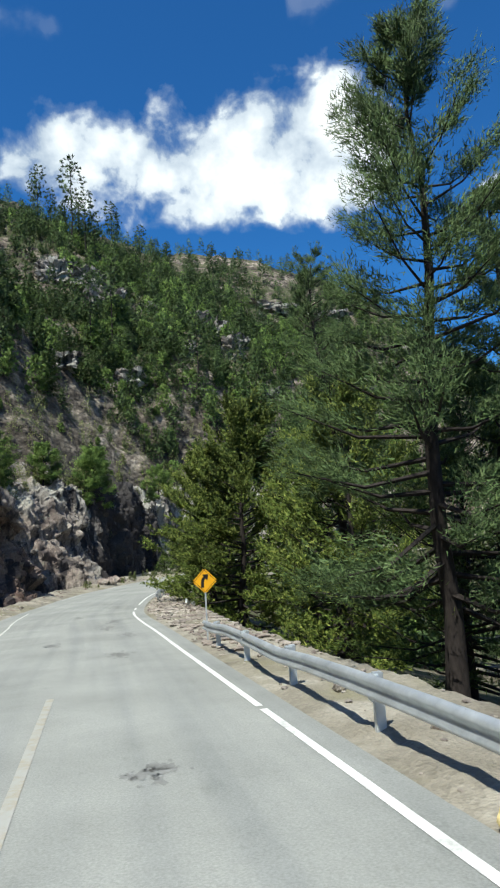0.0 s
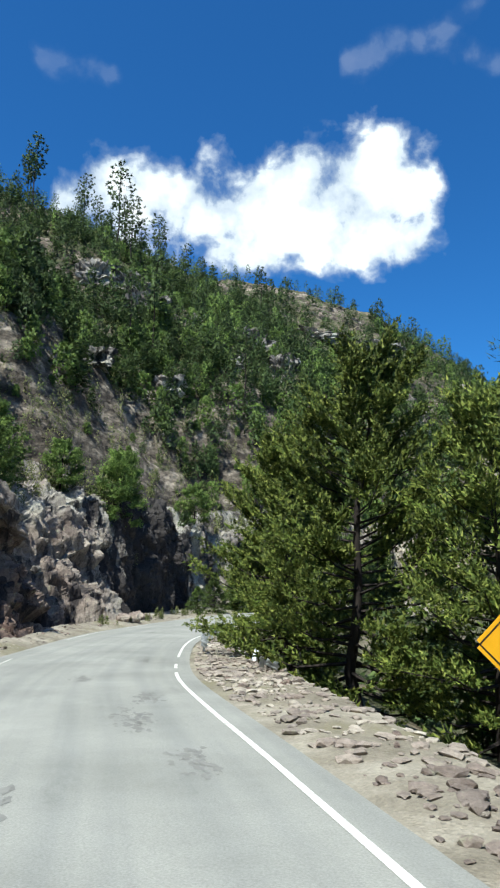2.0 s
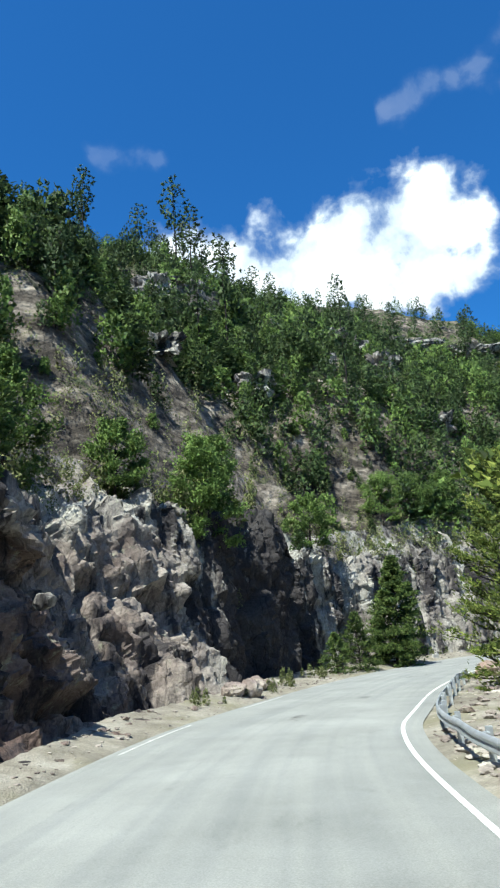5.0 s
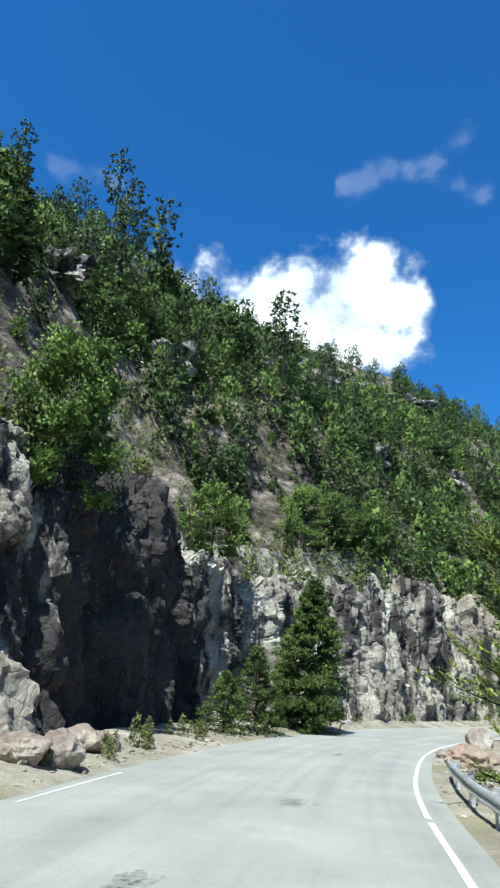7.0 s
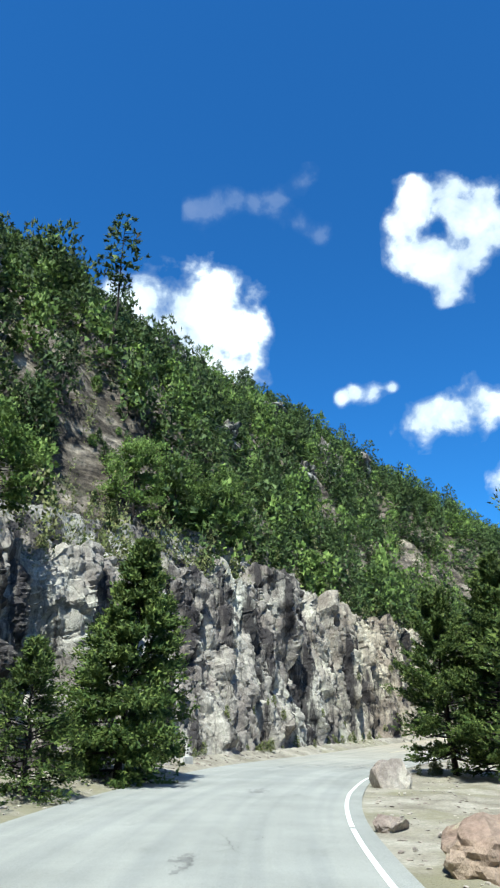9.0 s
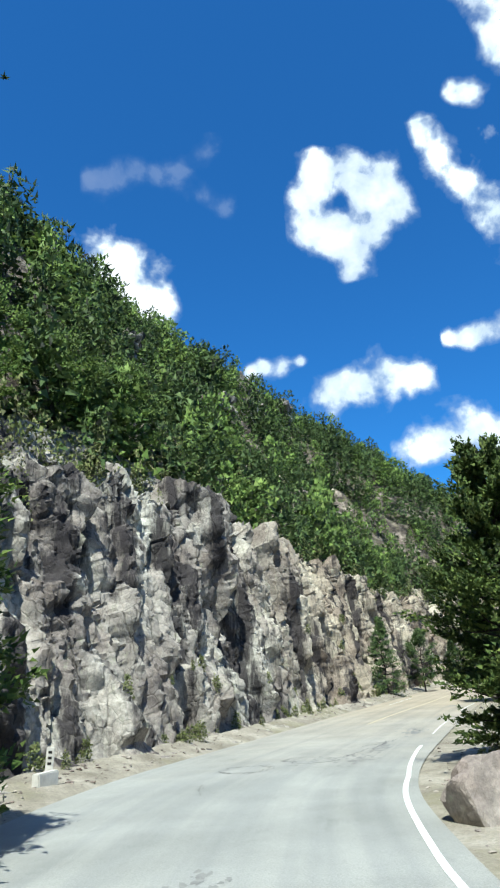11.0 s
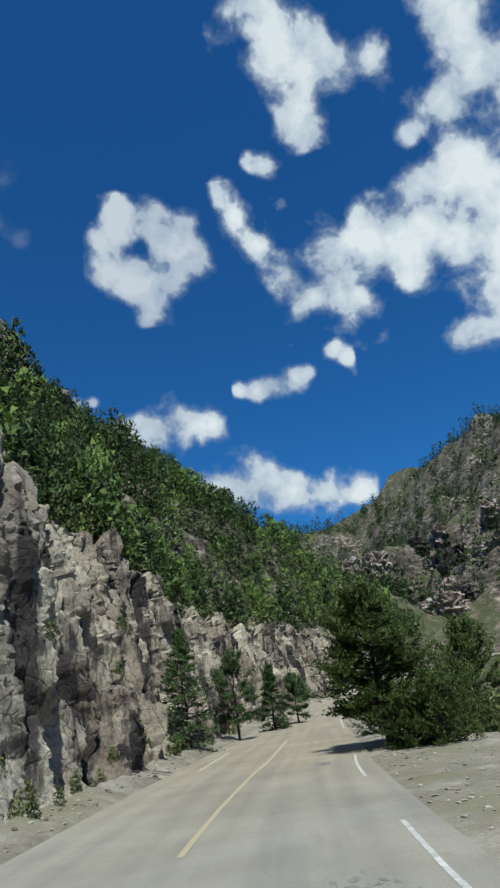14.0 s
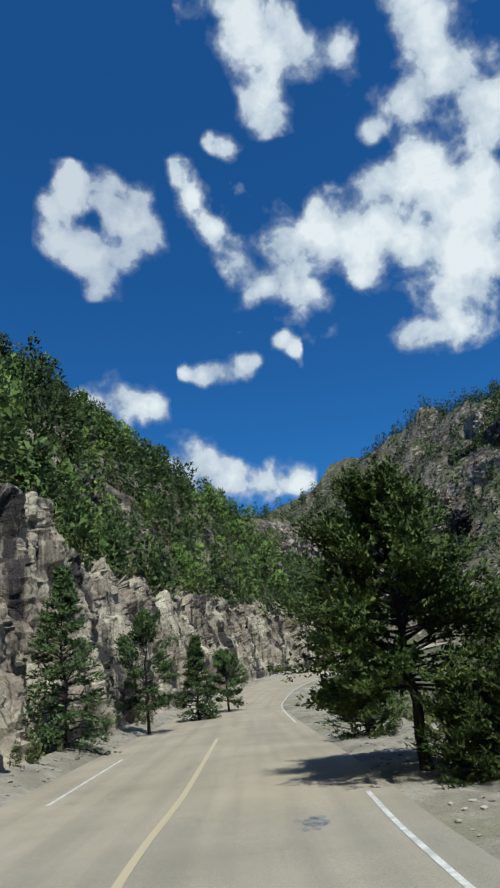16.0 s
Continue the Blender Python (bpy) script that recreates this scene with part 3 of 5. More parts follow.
    # brown fades out upward: greyer top block, its sunlit look painted in
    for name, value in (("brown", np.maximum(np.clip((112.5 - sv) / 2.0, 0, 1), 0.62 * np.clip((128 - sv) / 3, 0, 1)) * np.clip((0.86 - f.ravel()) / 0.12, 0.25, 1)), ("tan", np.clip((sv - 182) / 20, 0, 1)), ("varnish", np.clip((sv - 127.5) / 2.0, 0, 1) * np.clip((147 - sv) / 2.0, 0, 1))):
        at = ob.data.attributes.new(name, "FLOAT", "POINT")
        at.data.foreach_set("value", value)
    return ob


def build_hillside():
    ss = np.concatenate([np.arange(2, 84, 2.5), np.arange(84, 300, 1.4), np.arange(300, LENGTH - 2, 3)])
    dd = np.concatenate([np.arange(4.3, 12, 0.8), np.arange(12, 60, 1.4), np.arange(60, 160, 2.4), np.arange(160, 300, 12)])
    S, D = np.meshgrid(ss, dd, indexing="ij")
    foot, lean = along(FOOT, S), along(LEAN_BACK, S)
    # behind the rock face the slope lies well back
    back = np.where((S > 84.5) & (S < 325), 3.4 * np.clip((foot + lean + 6 - D) / 4.0, 0, 1) * (D > foot - 1.0), 0)
    p = on_road(S, D, hill_height(S, D - back) - 0.12 - back * 0.4).reshape(-1, 3)
    amp = np.clip((D - foot - lean) / 12, 0, 1).ravel()
    for i in range(len(p)):
        a = amp[i]
        q = p[i]
        p[i][2] += fnoise(q, 0.8, 2) * 0.1
        if a > 0:
            ledge = noise.voronoi(Vector(q) * 0.09)[0]
            p[i][2] += a * (fnoise(q, 0.035, 4) * 5 + fnoise(q, 0.2, 4) * 1.3 + max(0.0, 0.32 - abs(ledge[1] - ledge[0] - 0.4)) * 5.0)
    return structure("hillside", p, grid_faces(len(ss), len(dd))[:, ::-1], SOIL, "steep stony hillside with dry soil, rock and thin grass", "hillside", True)


def build_verge(name, s0, s1, inner, outer, seed, label):
    """A strip of stony ground between the asphalt and the slope."""
    ss = np.arange(s0, s1, 0.35)
    k = np.linspace(0, 1, 14)
    S, K = np.meshgrid(ss, k, indexing="ij")
    D = inner + (outer(S) - inner) * K
    rise = 0.045 * np.minimum(K * 6, 1)
    p = on_road(S, D, np.where(D > 0, np.maximum(hill_height(S, np.minimum(D, along(FOOT, S) - 0.1)), -0.05), -0.03 - 0.25 * np.clip(K - 0.75, 0, 1)) + rise).reshape(-1, 3)
    kk = K.ravel()
    for i in range(len(p)):
        q = (p[i][0], p[i][1], seed)
        p[i][2] += min(1.0, kk[i] * 5) * (fnoise(q, 0.6, 3) * 0.09 + fnoise(q, 2.4, 3) * 0.05)
    f = grid_faces(len(ss), len(k))
    return structure(name, p, f if outer(s0) < 0 else f[:, ::-1], GRAVEL, label, "verge", True)


GROUND = build_ground()
ROAD = build_road()
CLIFF = build_cliff()
HILL = build_hillside()
VERGE_R = build_verge("verge_right", 2, 320, -4.42, lambda s: -(4.4 + shoulder_width(s)), 1.0, "stony gravel verge on the valley side of the road")
VERGE_L = build_verge("verge_left", 2, 320, 4.42, lambda s: along(FOOT, s) - 0.2, 2.0, "stony dirt verge along the cliff foot")


def bvh_of(ob):
    me = ob.data
    co = np.empty(len(me.vertices) * 3)
    me.vertices.foreach_get("co", co)
    ix = np.empty(len(me.loops), int)
    me.loops.foreach_get("vertex_index", ix)
    return BVHTree.FromPolygons(co.reshape(-1, 3).tolist(), ix.reshape(-1, 4).tolist())


SURFACE = {ob.name: bvh_of(ob) for ob in (GROUND, ROAD, CLIFF, HILL, VERGE_R, VERGE_L)}


def surface_z(x, y, objects, top=400.0):
    """The height of the highest of these surfaces at a place in the plan."""
    best = None
    for ob in objects:
        hit = SURFACE[ob.name].ray_cast(Vector((x, y, top)), Vector((0, 0, -1)))[0]
        if hit is not None and (best is None or hit.z > best):
            best = hit.z
    return best
# ---- clouds ----
def cloud(blobs, thin=1.0, gap=2.0, label="bright white cumulus cloud in the blue sky"):
    """A far cloud: blobs of azimuth, elevation and half-width in degrees, as a curved sheet of sky backdrop."""
    b = np.array(blobs, float)
    az0, az1 = (b[:, 0] - b[:, 2] * gap / np.cos(np.radians(b[:, 1]))).min(), (b[:, 0] + b[:, 2] * gap / np.cos(np.radians(b[:, 1]))).max()
    el0, el1 = (b[:, 1] - b[:, 2] * gap).min(), (b[:, 1] + b[:, 2] * gap).max()
    ca, ce = np.linspace(az0, az1, 56), np.linspace(el0, el1, 38)
    A, E = np.meshgrid(np.radians(ca), np.radians(ce))
    way = np.stack([np.sin(A) * np.cos(E), np.cos(A) * np.cos(E), np.sin(E)], -1)
    clear, hole = np.ones(A.shape), np.zeros(A.shape)
    for a, e, r in b:
        a, e = math.radians(a), math.radians(e)
        c = np.array([math.sin(a) * math.cos(e), math.cos(a) * math.cos(e), math.sin(e)])
        ang = np.degrees(np.arccos(np.clip(way @ c, -1, 1)))
        if r > 0:
            clear *= 1 - 0.97 * np.exp(-(ang / r) ** 2 * 0.8)
        else:
            hole += np.exp(-(ang / r) ** 2)
    dens = 1 - clear - hole * 0.3
    rim = np.ones(A.shape)
    for k in range(4):
        f = k / 4
        rim[k, :] = np.minimum(rim[k, :], f)
        rim[-1 - k, :] = np.minimum(rim[-1 - k, :], f)
        rim[:, k] = np.minimum(rim[:, k], f)
        rim[:, -1 - k] = np.minimum(rim[:, -1 - k], f)
    me = mesh_of("cloud", (way * 3600 + np.array([0, 70, 0])).reshape(-1, 3), grid_faces(*A.shape), CLOUD, True)
    at = me.attributes.new("thickness", "FLOAT", "POINT")
    at.data.foreach_set("value", (np.where(dens < 0, dens, dens * rim * 1.1 - 0.1) * (0.78 if thin < 0.5 else 1.0) - (1 - rim) * 0.8).ravel())
    at = me.attributes.new("thin", "FLOAT", "POINT")
    at.data.foreach_set("value", np.full(A.size, thin))
    return tagged(new("cloud", me), label, "cloud", "clouds in the sky", "structure")


cloud([(-18.5, 28.8, 2.2), (-15, 30.6, 2.6), (-14.5, 28, 2.4), (-10.5, 29, 2.8), (-6, 29.2, 3.0), (-3, 27.4, 2.8), (1.5, 31, 3.6), (2.8, 27.2, 2.9), (6, 30.2, 3.4), (9, 32, 2.6), (11.3, 30.2, 2.8), (8, 27.2, 2.6), (12, 26.5, 2.2)])
cloud([(7, 39.6, 1.0), (9, 40.0, 1.1), (11, 40.2, 1.1), (13.2, 40.0, 1.2), (15.5, 40.4, 1.1), (18.4, 41.6, 1.2), (17.6, 38.9, 1.0), (20, 37.6, 1.0)], 0.11, label="thin wisp of white cloud")
cloud([(-22, 38, 0.9), (-21, 37.9, 0.9), (-20, 37.7, 1.0), (-19, 37.8, 0.9), (-18, 37.9, 0.8), (-17, 38, 0.8), (-16, 38, 0.7)], 0.08, label="thin wisp of white cloud")
cloud([(28.5, 37.4, 1.5), (29.8, 39.8, 1.4), (32.4, 39.4, 1.5), (35.2, 38.0, 1.55), (36.4, 35.7, 1.4), (34.0, 34.2, 1.6), (30.9, 33.8, 1.6), (28.6, 35.1, 1.4), (31.5, 31.5, 1.0), (33.4, 36.6, 1.3), (31.4, 35.4, 1.2), (31.4, 37.1, -0.65)], 0.75)
cloud([(33.6, 22.9, 1.8), (31, 22.6, 1.7), (28.4, 22, 1.8), (36.2, 22.6, 1.3)])
cloud([(21.4, 24.4, 0.6), (22.8, 24.8, 0.8), (24.4, 24.5, 0.9), (26.0, 25.0, 0.6)], 0.75)
cloud([(37.7, 17.2, 2.1), (35, 16.2, 1.6), (40.3, 17.4, 1.9), (42.5, 16.0, 1.7), (45.6, 15.6, 1.5), (48.5, 15.2, 1.4)])
cloud([(42.6, 25, 1.2), (44.5, 25.2, 1.0), (41.0, 24.8, 0.9), (39.3, 25.0, 0.7), (46, 25.5, 0.6), (48.4, 27, 0.8), (49.6, 26.2, 0.7)], 0.9)
cloud([(39.6, 41.6, 1.2), (41, 39.3, 1.4), (43, 36.4, 1.3), (44.5, 33.8, 1.6), (47, 31.8, 2.0), (49.5, 34, 2.2), (53.6, 34.6, 2.6), (51, 30.6, 1.6), (58, 35.4, 2.9), (63, 38, 3.0), (62.5, 32.5, 3.2), (66.5, 29, 3.2), (68, 34, 3.6), (59.6, 25.4, 1.6), (63.5, 25, 2.0), (57, 31, 1.4)])
cloud([(48.6, 49.8, 2.2), (52, 48.6, 1.9), (57.8, 47, 1.7), (48.6, 45.2, 1.6), (50, 43.2, 1.3), (54, 47.4, 1.4), (46.4, 53, 2.2)], 0.95)
cloud([(67.5, 44.5, 2.4), (64, 42.5, 1.7), (60, 41.2, 1.2), (66, 48, 2.0), (45, 42.2, 1.0), (42.8, 42.8, 0.8), (71, 40, 3.0)], 0.95)
cloud([(85, 34, 6), (95, 38, 7), (105, 30, 6), (78, 27, 3)])
cloud([(150, 45, 8), (165, 40, 6), (135, 38, 5)])
cloud([(230, 40, 7), (245, 36, 6)])
# ---- plants ----
def unit(v):
    return v / np.maximum(np.linalg.norm(v, axis=-1, keepdims=True), 1e-9)


def part(name, me, parent, label=""):
    ob = new(name, me)
    ob.parent = parent
    return tagged(ob, label)


def leaf_verts(rng, base, way, length, width):
    """Needle tufts and leaves: one pointed blade each, from a base along a way."""
    n = len(base)
    way = unit(way)
    side = unit(np.cross(way, rng.normal(size=(n, 3))))
    v = np.stack([base + side * width[:, None], base - side * width[:, None], base + way * length[:, None]], 1)
    return v.reshape(-1, 3)


def set_outward(me, out):
    """How the crown swells outward at each vertex, for its soft shading."""
    at = me.attributes.new("outward", "FLOAT_VECTOR", "POINT")
    at.data.foreach_set("vector", np.ascontiguousarray(out, dtype=np.float32).ravel())


def tube(points, radii, sides):
    """A tapered tube along points."""
    p = np.asarray(points, float)
    t = unit(np.gradient(p, axis=0))
    ref = np.where(np.abs(t[:, 2:3]) > 0.9, np.array([[1.0, 0, 0]]), np.array([[0, 0, 1.0]]))
    a = unit(np.cross(t, ref))
    b = np.cross(t, a)
    k = np.linspace(0, 2 * np.pi, sides, endpoint=False)
    ring = a[:, None] * np.cos(k)[None, :, None] + b[:, None] * np.sin(k)[None, :, None]
    v = p[:, None] + ring * np.asarray(radii, float)[:, None, None]
    m = len(p)
    i = np.arange(m * sides).reshape(m, sides)
    f = np.stack([i[:-1], np.roll(i[:-1], -1, 1), np.roll(i[1:], -1, 1), i[1:]], -1).reshape(-1, 4)
    return v.reshape(-1, 3), f


def join(pieces):
    vs, fs, k = [], [], 0
    for v, f in pieces:
        vs.append(v)
        fs.append(f + k)
        k += len(v)
    return np.vstack(vs), np.vstack(fs)


def halves(v, f):
    return v, np.vstack([f[:, [0, 1, 2]], f[:, [0, 2, 3]]])


# how each kind of tree grows: crown start, boughs, rise of low and high boughs, outline, bare inner part, upward set, plume length and fatness
KINDS = {
    "pine": dict(start=0.26, boughs=30, rise=(-8, 45), shape=lambda t: 0.42 + 0.68 * np.sin(np.pi * np.clip(t * 0.74 + 0.2, 0, 1)), bare=0.4, upset=0.45, plume=0.30, fat=0.55),
    "big_pine": dict(start=0.13, boughs=88, rise=(-8, 50), shape=lambda t: 1.08 - 0.80 * t ** 1.5, bare=0.18, upset=0.5, plume=0.30, fat=0.42),
    "tall_pine": dict(start=0.5, boughs=34, rise=(-6, 26), shape=lambda t: 0.45 + 0.65 * np.sin(np.pi * np.clip(t, 0, 1)), bare=0.4, upset=0.25, plume=0.21, fat=0.4),
    "fir": dict(start=0.03, boughs=110, rise=(-12, 40), shape=lambda t: (0.78 + 1.6 * t if t < 0.15 else 1.02 - (t - 0.15) * 1.16), bare=0.12, upset=0.12, plume=0.34, fat=0.46),
    "juniper": dict(start=0.02, boughs=96, rise=(-4, 58), shape=lambda t: (0.72 + 1.7 * t if t < 0.2 else 1.06 - 0.86 * (t - 0.2) ** 1.5), bare=0.15, upset=0.42, plume=0.32, fat=0.22),
    "spread": dict(start=0.29, boughs=110, rise=(-6, 52), shape=lambda t: (0.8 + 1.4 * t if t < 0.2 else 1.08 - (t - 0.2) ** 1.25 * 1.08), bare=0.12, upset=0.2, plume=0.32, fat=0.26),
    "bushy": dict(start=0.10, boughs=110, rise=(-4, 56), shape=lambda t: (0.75 + 1.4 * t if t < 0.2 else 1.06 - (t - 0.2) ** 1.4 * 1.0), bare=0.12, upset=0.3, plume=0.32, fat=0.26),
    "hill_fir": dict(start=0.05, boughs=46, rise=(-14, 50), shape=lambda t: (0.72 + 1.5 * t if t < 0.22 else 1.05 - 1.12 * (t - 0.22) ** 1.35), bare=0.1, upset=0.05, plume=0.30, fat=0.42),
    "oak": dict(start=0.20, boughs=38, rise=(-5, 68), shape=lambda t: 0.45 + 0.62 * np.sin(np.pi * np.clip(t * 0.8 + 0.2, 0, 1)), bare=0.35, upset=0.2, plume=0.42, fat=0.6),
    "shrub": dict(start=0.03, boughs=26, rise=(15, 80), shape=lambda t: 0.75 + 0.3 * t, bare=0.2, upset=0.5, plume=0.5, fat=0.4),
}


def grow(kind, seed, height, spread, blades, blade, wide, trunk_r, sprays=9, lean=(0, 0)):
    """A tree's trunk, limbs, blades and their outward ways."""
    g = KINDS[kind]
    rng = np.random.default_rng(seed)
    hs = np.linspace(0, 1, 9)
    wob = np.cumsum(rng.normal(0, 0.012, (9, 2)), axis=0) * height
    axis = np.stack([wob[:, 0] + lean[0] * hs * height, wob[:, 1] + lean[1] * hs * height, hs * height], 1)
    axis[0, :2] = 0
    root = axis.copy()
    root[0, 2] = -0.5
    trunk = tube(root, trunk_r * (1.02 - hs * 0.93) * np.array([1.25] + [1.0] * 8), 8)
    limbs, base, way, size, outw = [], [], [], [], []
    n = g["boughs"]
    per = max(2, blades // (n * sprays))
    for i in range(n):
        t = (i + rng.uniform(0.1, 0.9)) / n
        h = g["start"] + (1 - g["start"]) * t
        o = np.array([np.interp(h, hs, axis[:, k]) for k in range(3)])
        az = i * 2.4 + rng.normal(0, 0.5)
        el = math.radians(g["rise"][0] + (g["rise"][1] - g["rise"][0]) * t + rng.normal(0, 9))
        L = spread * float(g["shape"](t)) * rng.uniform(*((0.82, 1.06) if kind == "fir" else (0.62, 1.12)))
        w = np.array([math.cos(az) * math.cos(el), math.sin(az) * math.cos(el), math.sin(el)])
        end = o + w * L
        bend = np.array([0, 0, 0.10 * L]) * (1 if kind not in ("fir", "spread") else -0.5)
        mid = (o + end) / 2 - bend
        r = trunk_r * (1.05 - h) * 0.30 + 0.006 * height / 6
        limbs.append(tube([o, mid, end], [r, r * 0.6, r * 0.15], 4))
        f = g["bare"] + (1 - g["bare"]) * np.sqrt(rng.uniform(0, 1, sprays))
        f[0] = 1.0
        flat = unit(np.cross(w, np.array([0, 0, 1.0])))
        for x in f:
            q = (1 - x) ** 2 * o + 2 * x * (1 - x) * mid + x ** 2 * end
            # a plume leaves the bough sideways and forward, and carries its blades along it
            d = unit(w * rng.uniform(0.45, 1.0) + flat * rng.normal(0, 0.55) + np.array([0, 0, g["upset"]]) + rng.normal(0, 0.22, 3))
            plen = max(g["plume"] * (0.35 * spread + 0.65 * L) * rng.uniform(0.6, 1.2), blade * 1.2)
            m = per + int(rng.integers(0, 3))
            u = rng.uniform(0, 1, m) ** 0.85
            thick = plen * g["fat"] * (1.05 - 0.75 * u)[:, None]
            spot = q + d * (plen * u)[:, None] + rng.normal(0, 0.6, (m, 3)) * thick * np.array([1.0, 1.0, 0.6])
            base.append(spot)
            way.append(d[None] * 0.9 + rng.normal(0, 0.42, (m, 3)))
            size.append(rng.uniform(0.6, 1.25, m) * (1.45 - 0.75 * x))
            heart = np.array([np.interp(h - 0.06, hs, axis[:, k]) for k in range(3)])
            outw.append(unit(unit(spot - heart) * 0.75 + unit(spot - (q + d * plen * 0.4)) * 0.6 + np.array([0, 0, 0.25])))
    base, way, size, outw = np.vstack(base), np.vstack(way), np.concatenate(size), np.vstack(outw)
    if len(base) > blades:
        keep = rng.choice(len(base), blades, replace=False)
        base, way, size, outw = base[keep], way[keep], size[keep], outw[keep]
    leaves, outw = leaf_verts(rng, base, way, blade * size, wide * size), np.repeat(outw, 3, axis=0)
    return trunk, join(limbs), leaves, outw


def fan_tree(kind, seed, height, spread, boughs, fans, trunk_r, coarse=1.0):
    """A tree seen from afar: flat needle boughs or round tufts about a dense heart, each a handful of blades."""
    g = KINDS[kind]
    rng = np.random.default_rng(seed)
    hs = np.linspace(0, 1, 7)
    axis = np.concatenate([np.cumsum(rng.normal(0, 0.012, (7, 2)), axis=0) * height, hs[:, None] * height], 1)
    axis[0] = (0, 0, -0.5)
    trunk = tube(axis, trunk_r * (1.02 - hs * 0.93), 5)
    up = np.array([0, 0, 1.0])
    limbs, tris, outw = [], [], []
    for i in range(boughs):
        t = (i + rng.uniform(0.05, 0.95)) / boughs
        h = g["start"] + (1 - g["start"]) * t
        o = np.array([np.interp(h, hs, axis[:, k]) for k in range(3)])
        az = i * 2.4 + rng.normal(0, 0.4)
        el = math.radians(g["rise"][0] + (g["rise"][1] - g["rise"][0]) * t + rng.normal(0, 8))
        L = spread * float(g["shape"](t)) * rng.uniform(0.72, 1.1)
        w = np.array([math.cos(az) * math.cos(el), math.sin(az) * math.cos(el), math.sin(el)])
        flat = unit(np.cross(w, up))
        if i % 5 == 0:
            limbs.append(tube([o, o + w * L * 0.8], [trunk_r * 0.22, trunk_r * 0.06], 3))
        if kind == "hill_fir":
            for k in range(fans):
                x = math.sqrt(rng.uniform(0.1, 1.0))
                b = o + w * L * x - up * (0.14 * L * x * x) + flat * rng.normal(0, 0.2) * L * x + up * rng.normal(0, 0.05) * spread
                d = unit(w + flat * rng.normal(0, 0.75) - up * rng.uniform(0.0, 0.45) + rng.normal(0, 0.2, 3))
                ln = coarse * (0.14 * spread + 0.17 * L) * rng.uniform(0.6, 1.25)
                side = unit(np.cross(d, up) + up * rng.normal(0, 0.7)) * ln * rng.uniform(0.24, 0.42)
                tris.append((b + side, b - side, b + d * ln))
        else:
            c = o + w * L * rng.uniform(0.5, 1.0)
            for k in range(fans):
                d = unit(rng.normal(0, 1, 3) * np.array([1, 1, 0.75]) + w * 0.5 + up * 0.35)
                ln = coarse * spread * g["plume"] * rng.uniform(0.5, 1.0)
                side = unit(np.cross(d, rng.normal(0, 1, 3))) * ln * (0.34 if kind in ("oak", "shrub") else 0.24)
                b = c + d * ln * (rng.uniform(0.2, 0.9) if kind in ("oak", "shrub") else 0.1)
                tris.append((b + side, b - side, b + d * ln * (0.6 if kind in ("oak", "shrub") else 1.0)))
    # the shaded heart of the crown
    for i in range(boughs):
        t = rng.uniform(0.02, 0.85)
        h = g["start"] + (1 - g["start"]) * t
        r = spread * float(g["shape"](t)) * 0.7 * math.sqrt(rng.uniform(0.0, 1.0))
        az = rng.uniform(0, 6.283)
        c = np.array([np.interp(h, hs, axis[:, k]) for k in range(3)]) + np.array([math.cos(az) * r, math.sin(az) * r, 0])
        d, side = unit(rng.normal(0, 1, 3)) * spread * 0.26, unit(rng.normal(0, 1, 3)) * spread * 0.15
        tris.append((c + side, c - side, c + d))
    v = np.array(tris).reshape(-1, 3)
    foot = np.stack([np.interp(v[:, 2] - 0.1 * spread, axis[:, 2], axis[:, 0]), np.interp(v[:, 2] - 0.1 * spread, axis[:, 2], axis[:, 1]), v[:, 2] - 0.35 * spread], 1)
    return trunk, join(limbs), v, unit(v - foot)


def tree(name, kind, seed, height, spread, blades, blade, wide, trunk_r, leaf, bark, label, category, group="", lean=(0, 0), sprays=9, fine=True):
    """One tree: an empty at its foot with trunk and crown. The far ones take boughs and fans for blades and sprays."""
    trunk, limbs, leaves, out = grow(kind, seed, height, spread, blades, blade, wide, trunk_r, sprays, lean) if fine else fan_tree(kind, seed, height, spread, blades, sprays, trunk_r)
    ob = tagged(new(name), label, category, group)
    part("trunk", mesh_of("trunk", *trunk, bark, True), ob)
    lv, lf = halves(*limbs)
    v, f = join([(leaves, np.arange(len(leaves)).reshape(-1, 3)), (lv, lf)])
    me = mesh_of("crown", v, f, leaf)
    me.materials.append(bark)
    me.polygons.foreach_set("material_index", np.repeat(np.array([0, 1], np.int32), [len(leaves) // 3, len(lf)]))
    set_outward(me, np.vstack([out, np.zeros((len(lv), 3))]))
    part("crown", me, ob)
    return ob


def place(x, y, objects=None):
    z = surface_z(x, y, objects or (GROUND, ROAD, CLIFF, HILL, VERGE_R, VERGE_L))
    return z if z is not None else 0.0


def stand(ob, x, y, turn=0.0, size=1.0, sink=0.08, z=None, tall=1.0):
    h = place(x, y) if z is None else z
    ob.matrix_basis = pose(x, y, h - sink, 0, 0, turn) @ Matrix.Diagonal((size, size, size * tall, 1))
    return ob


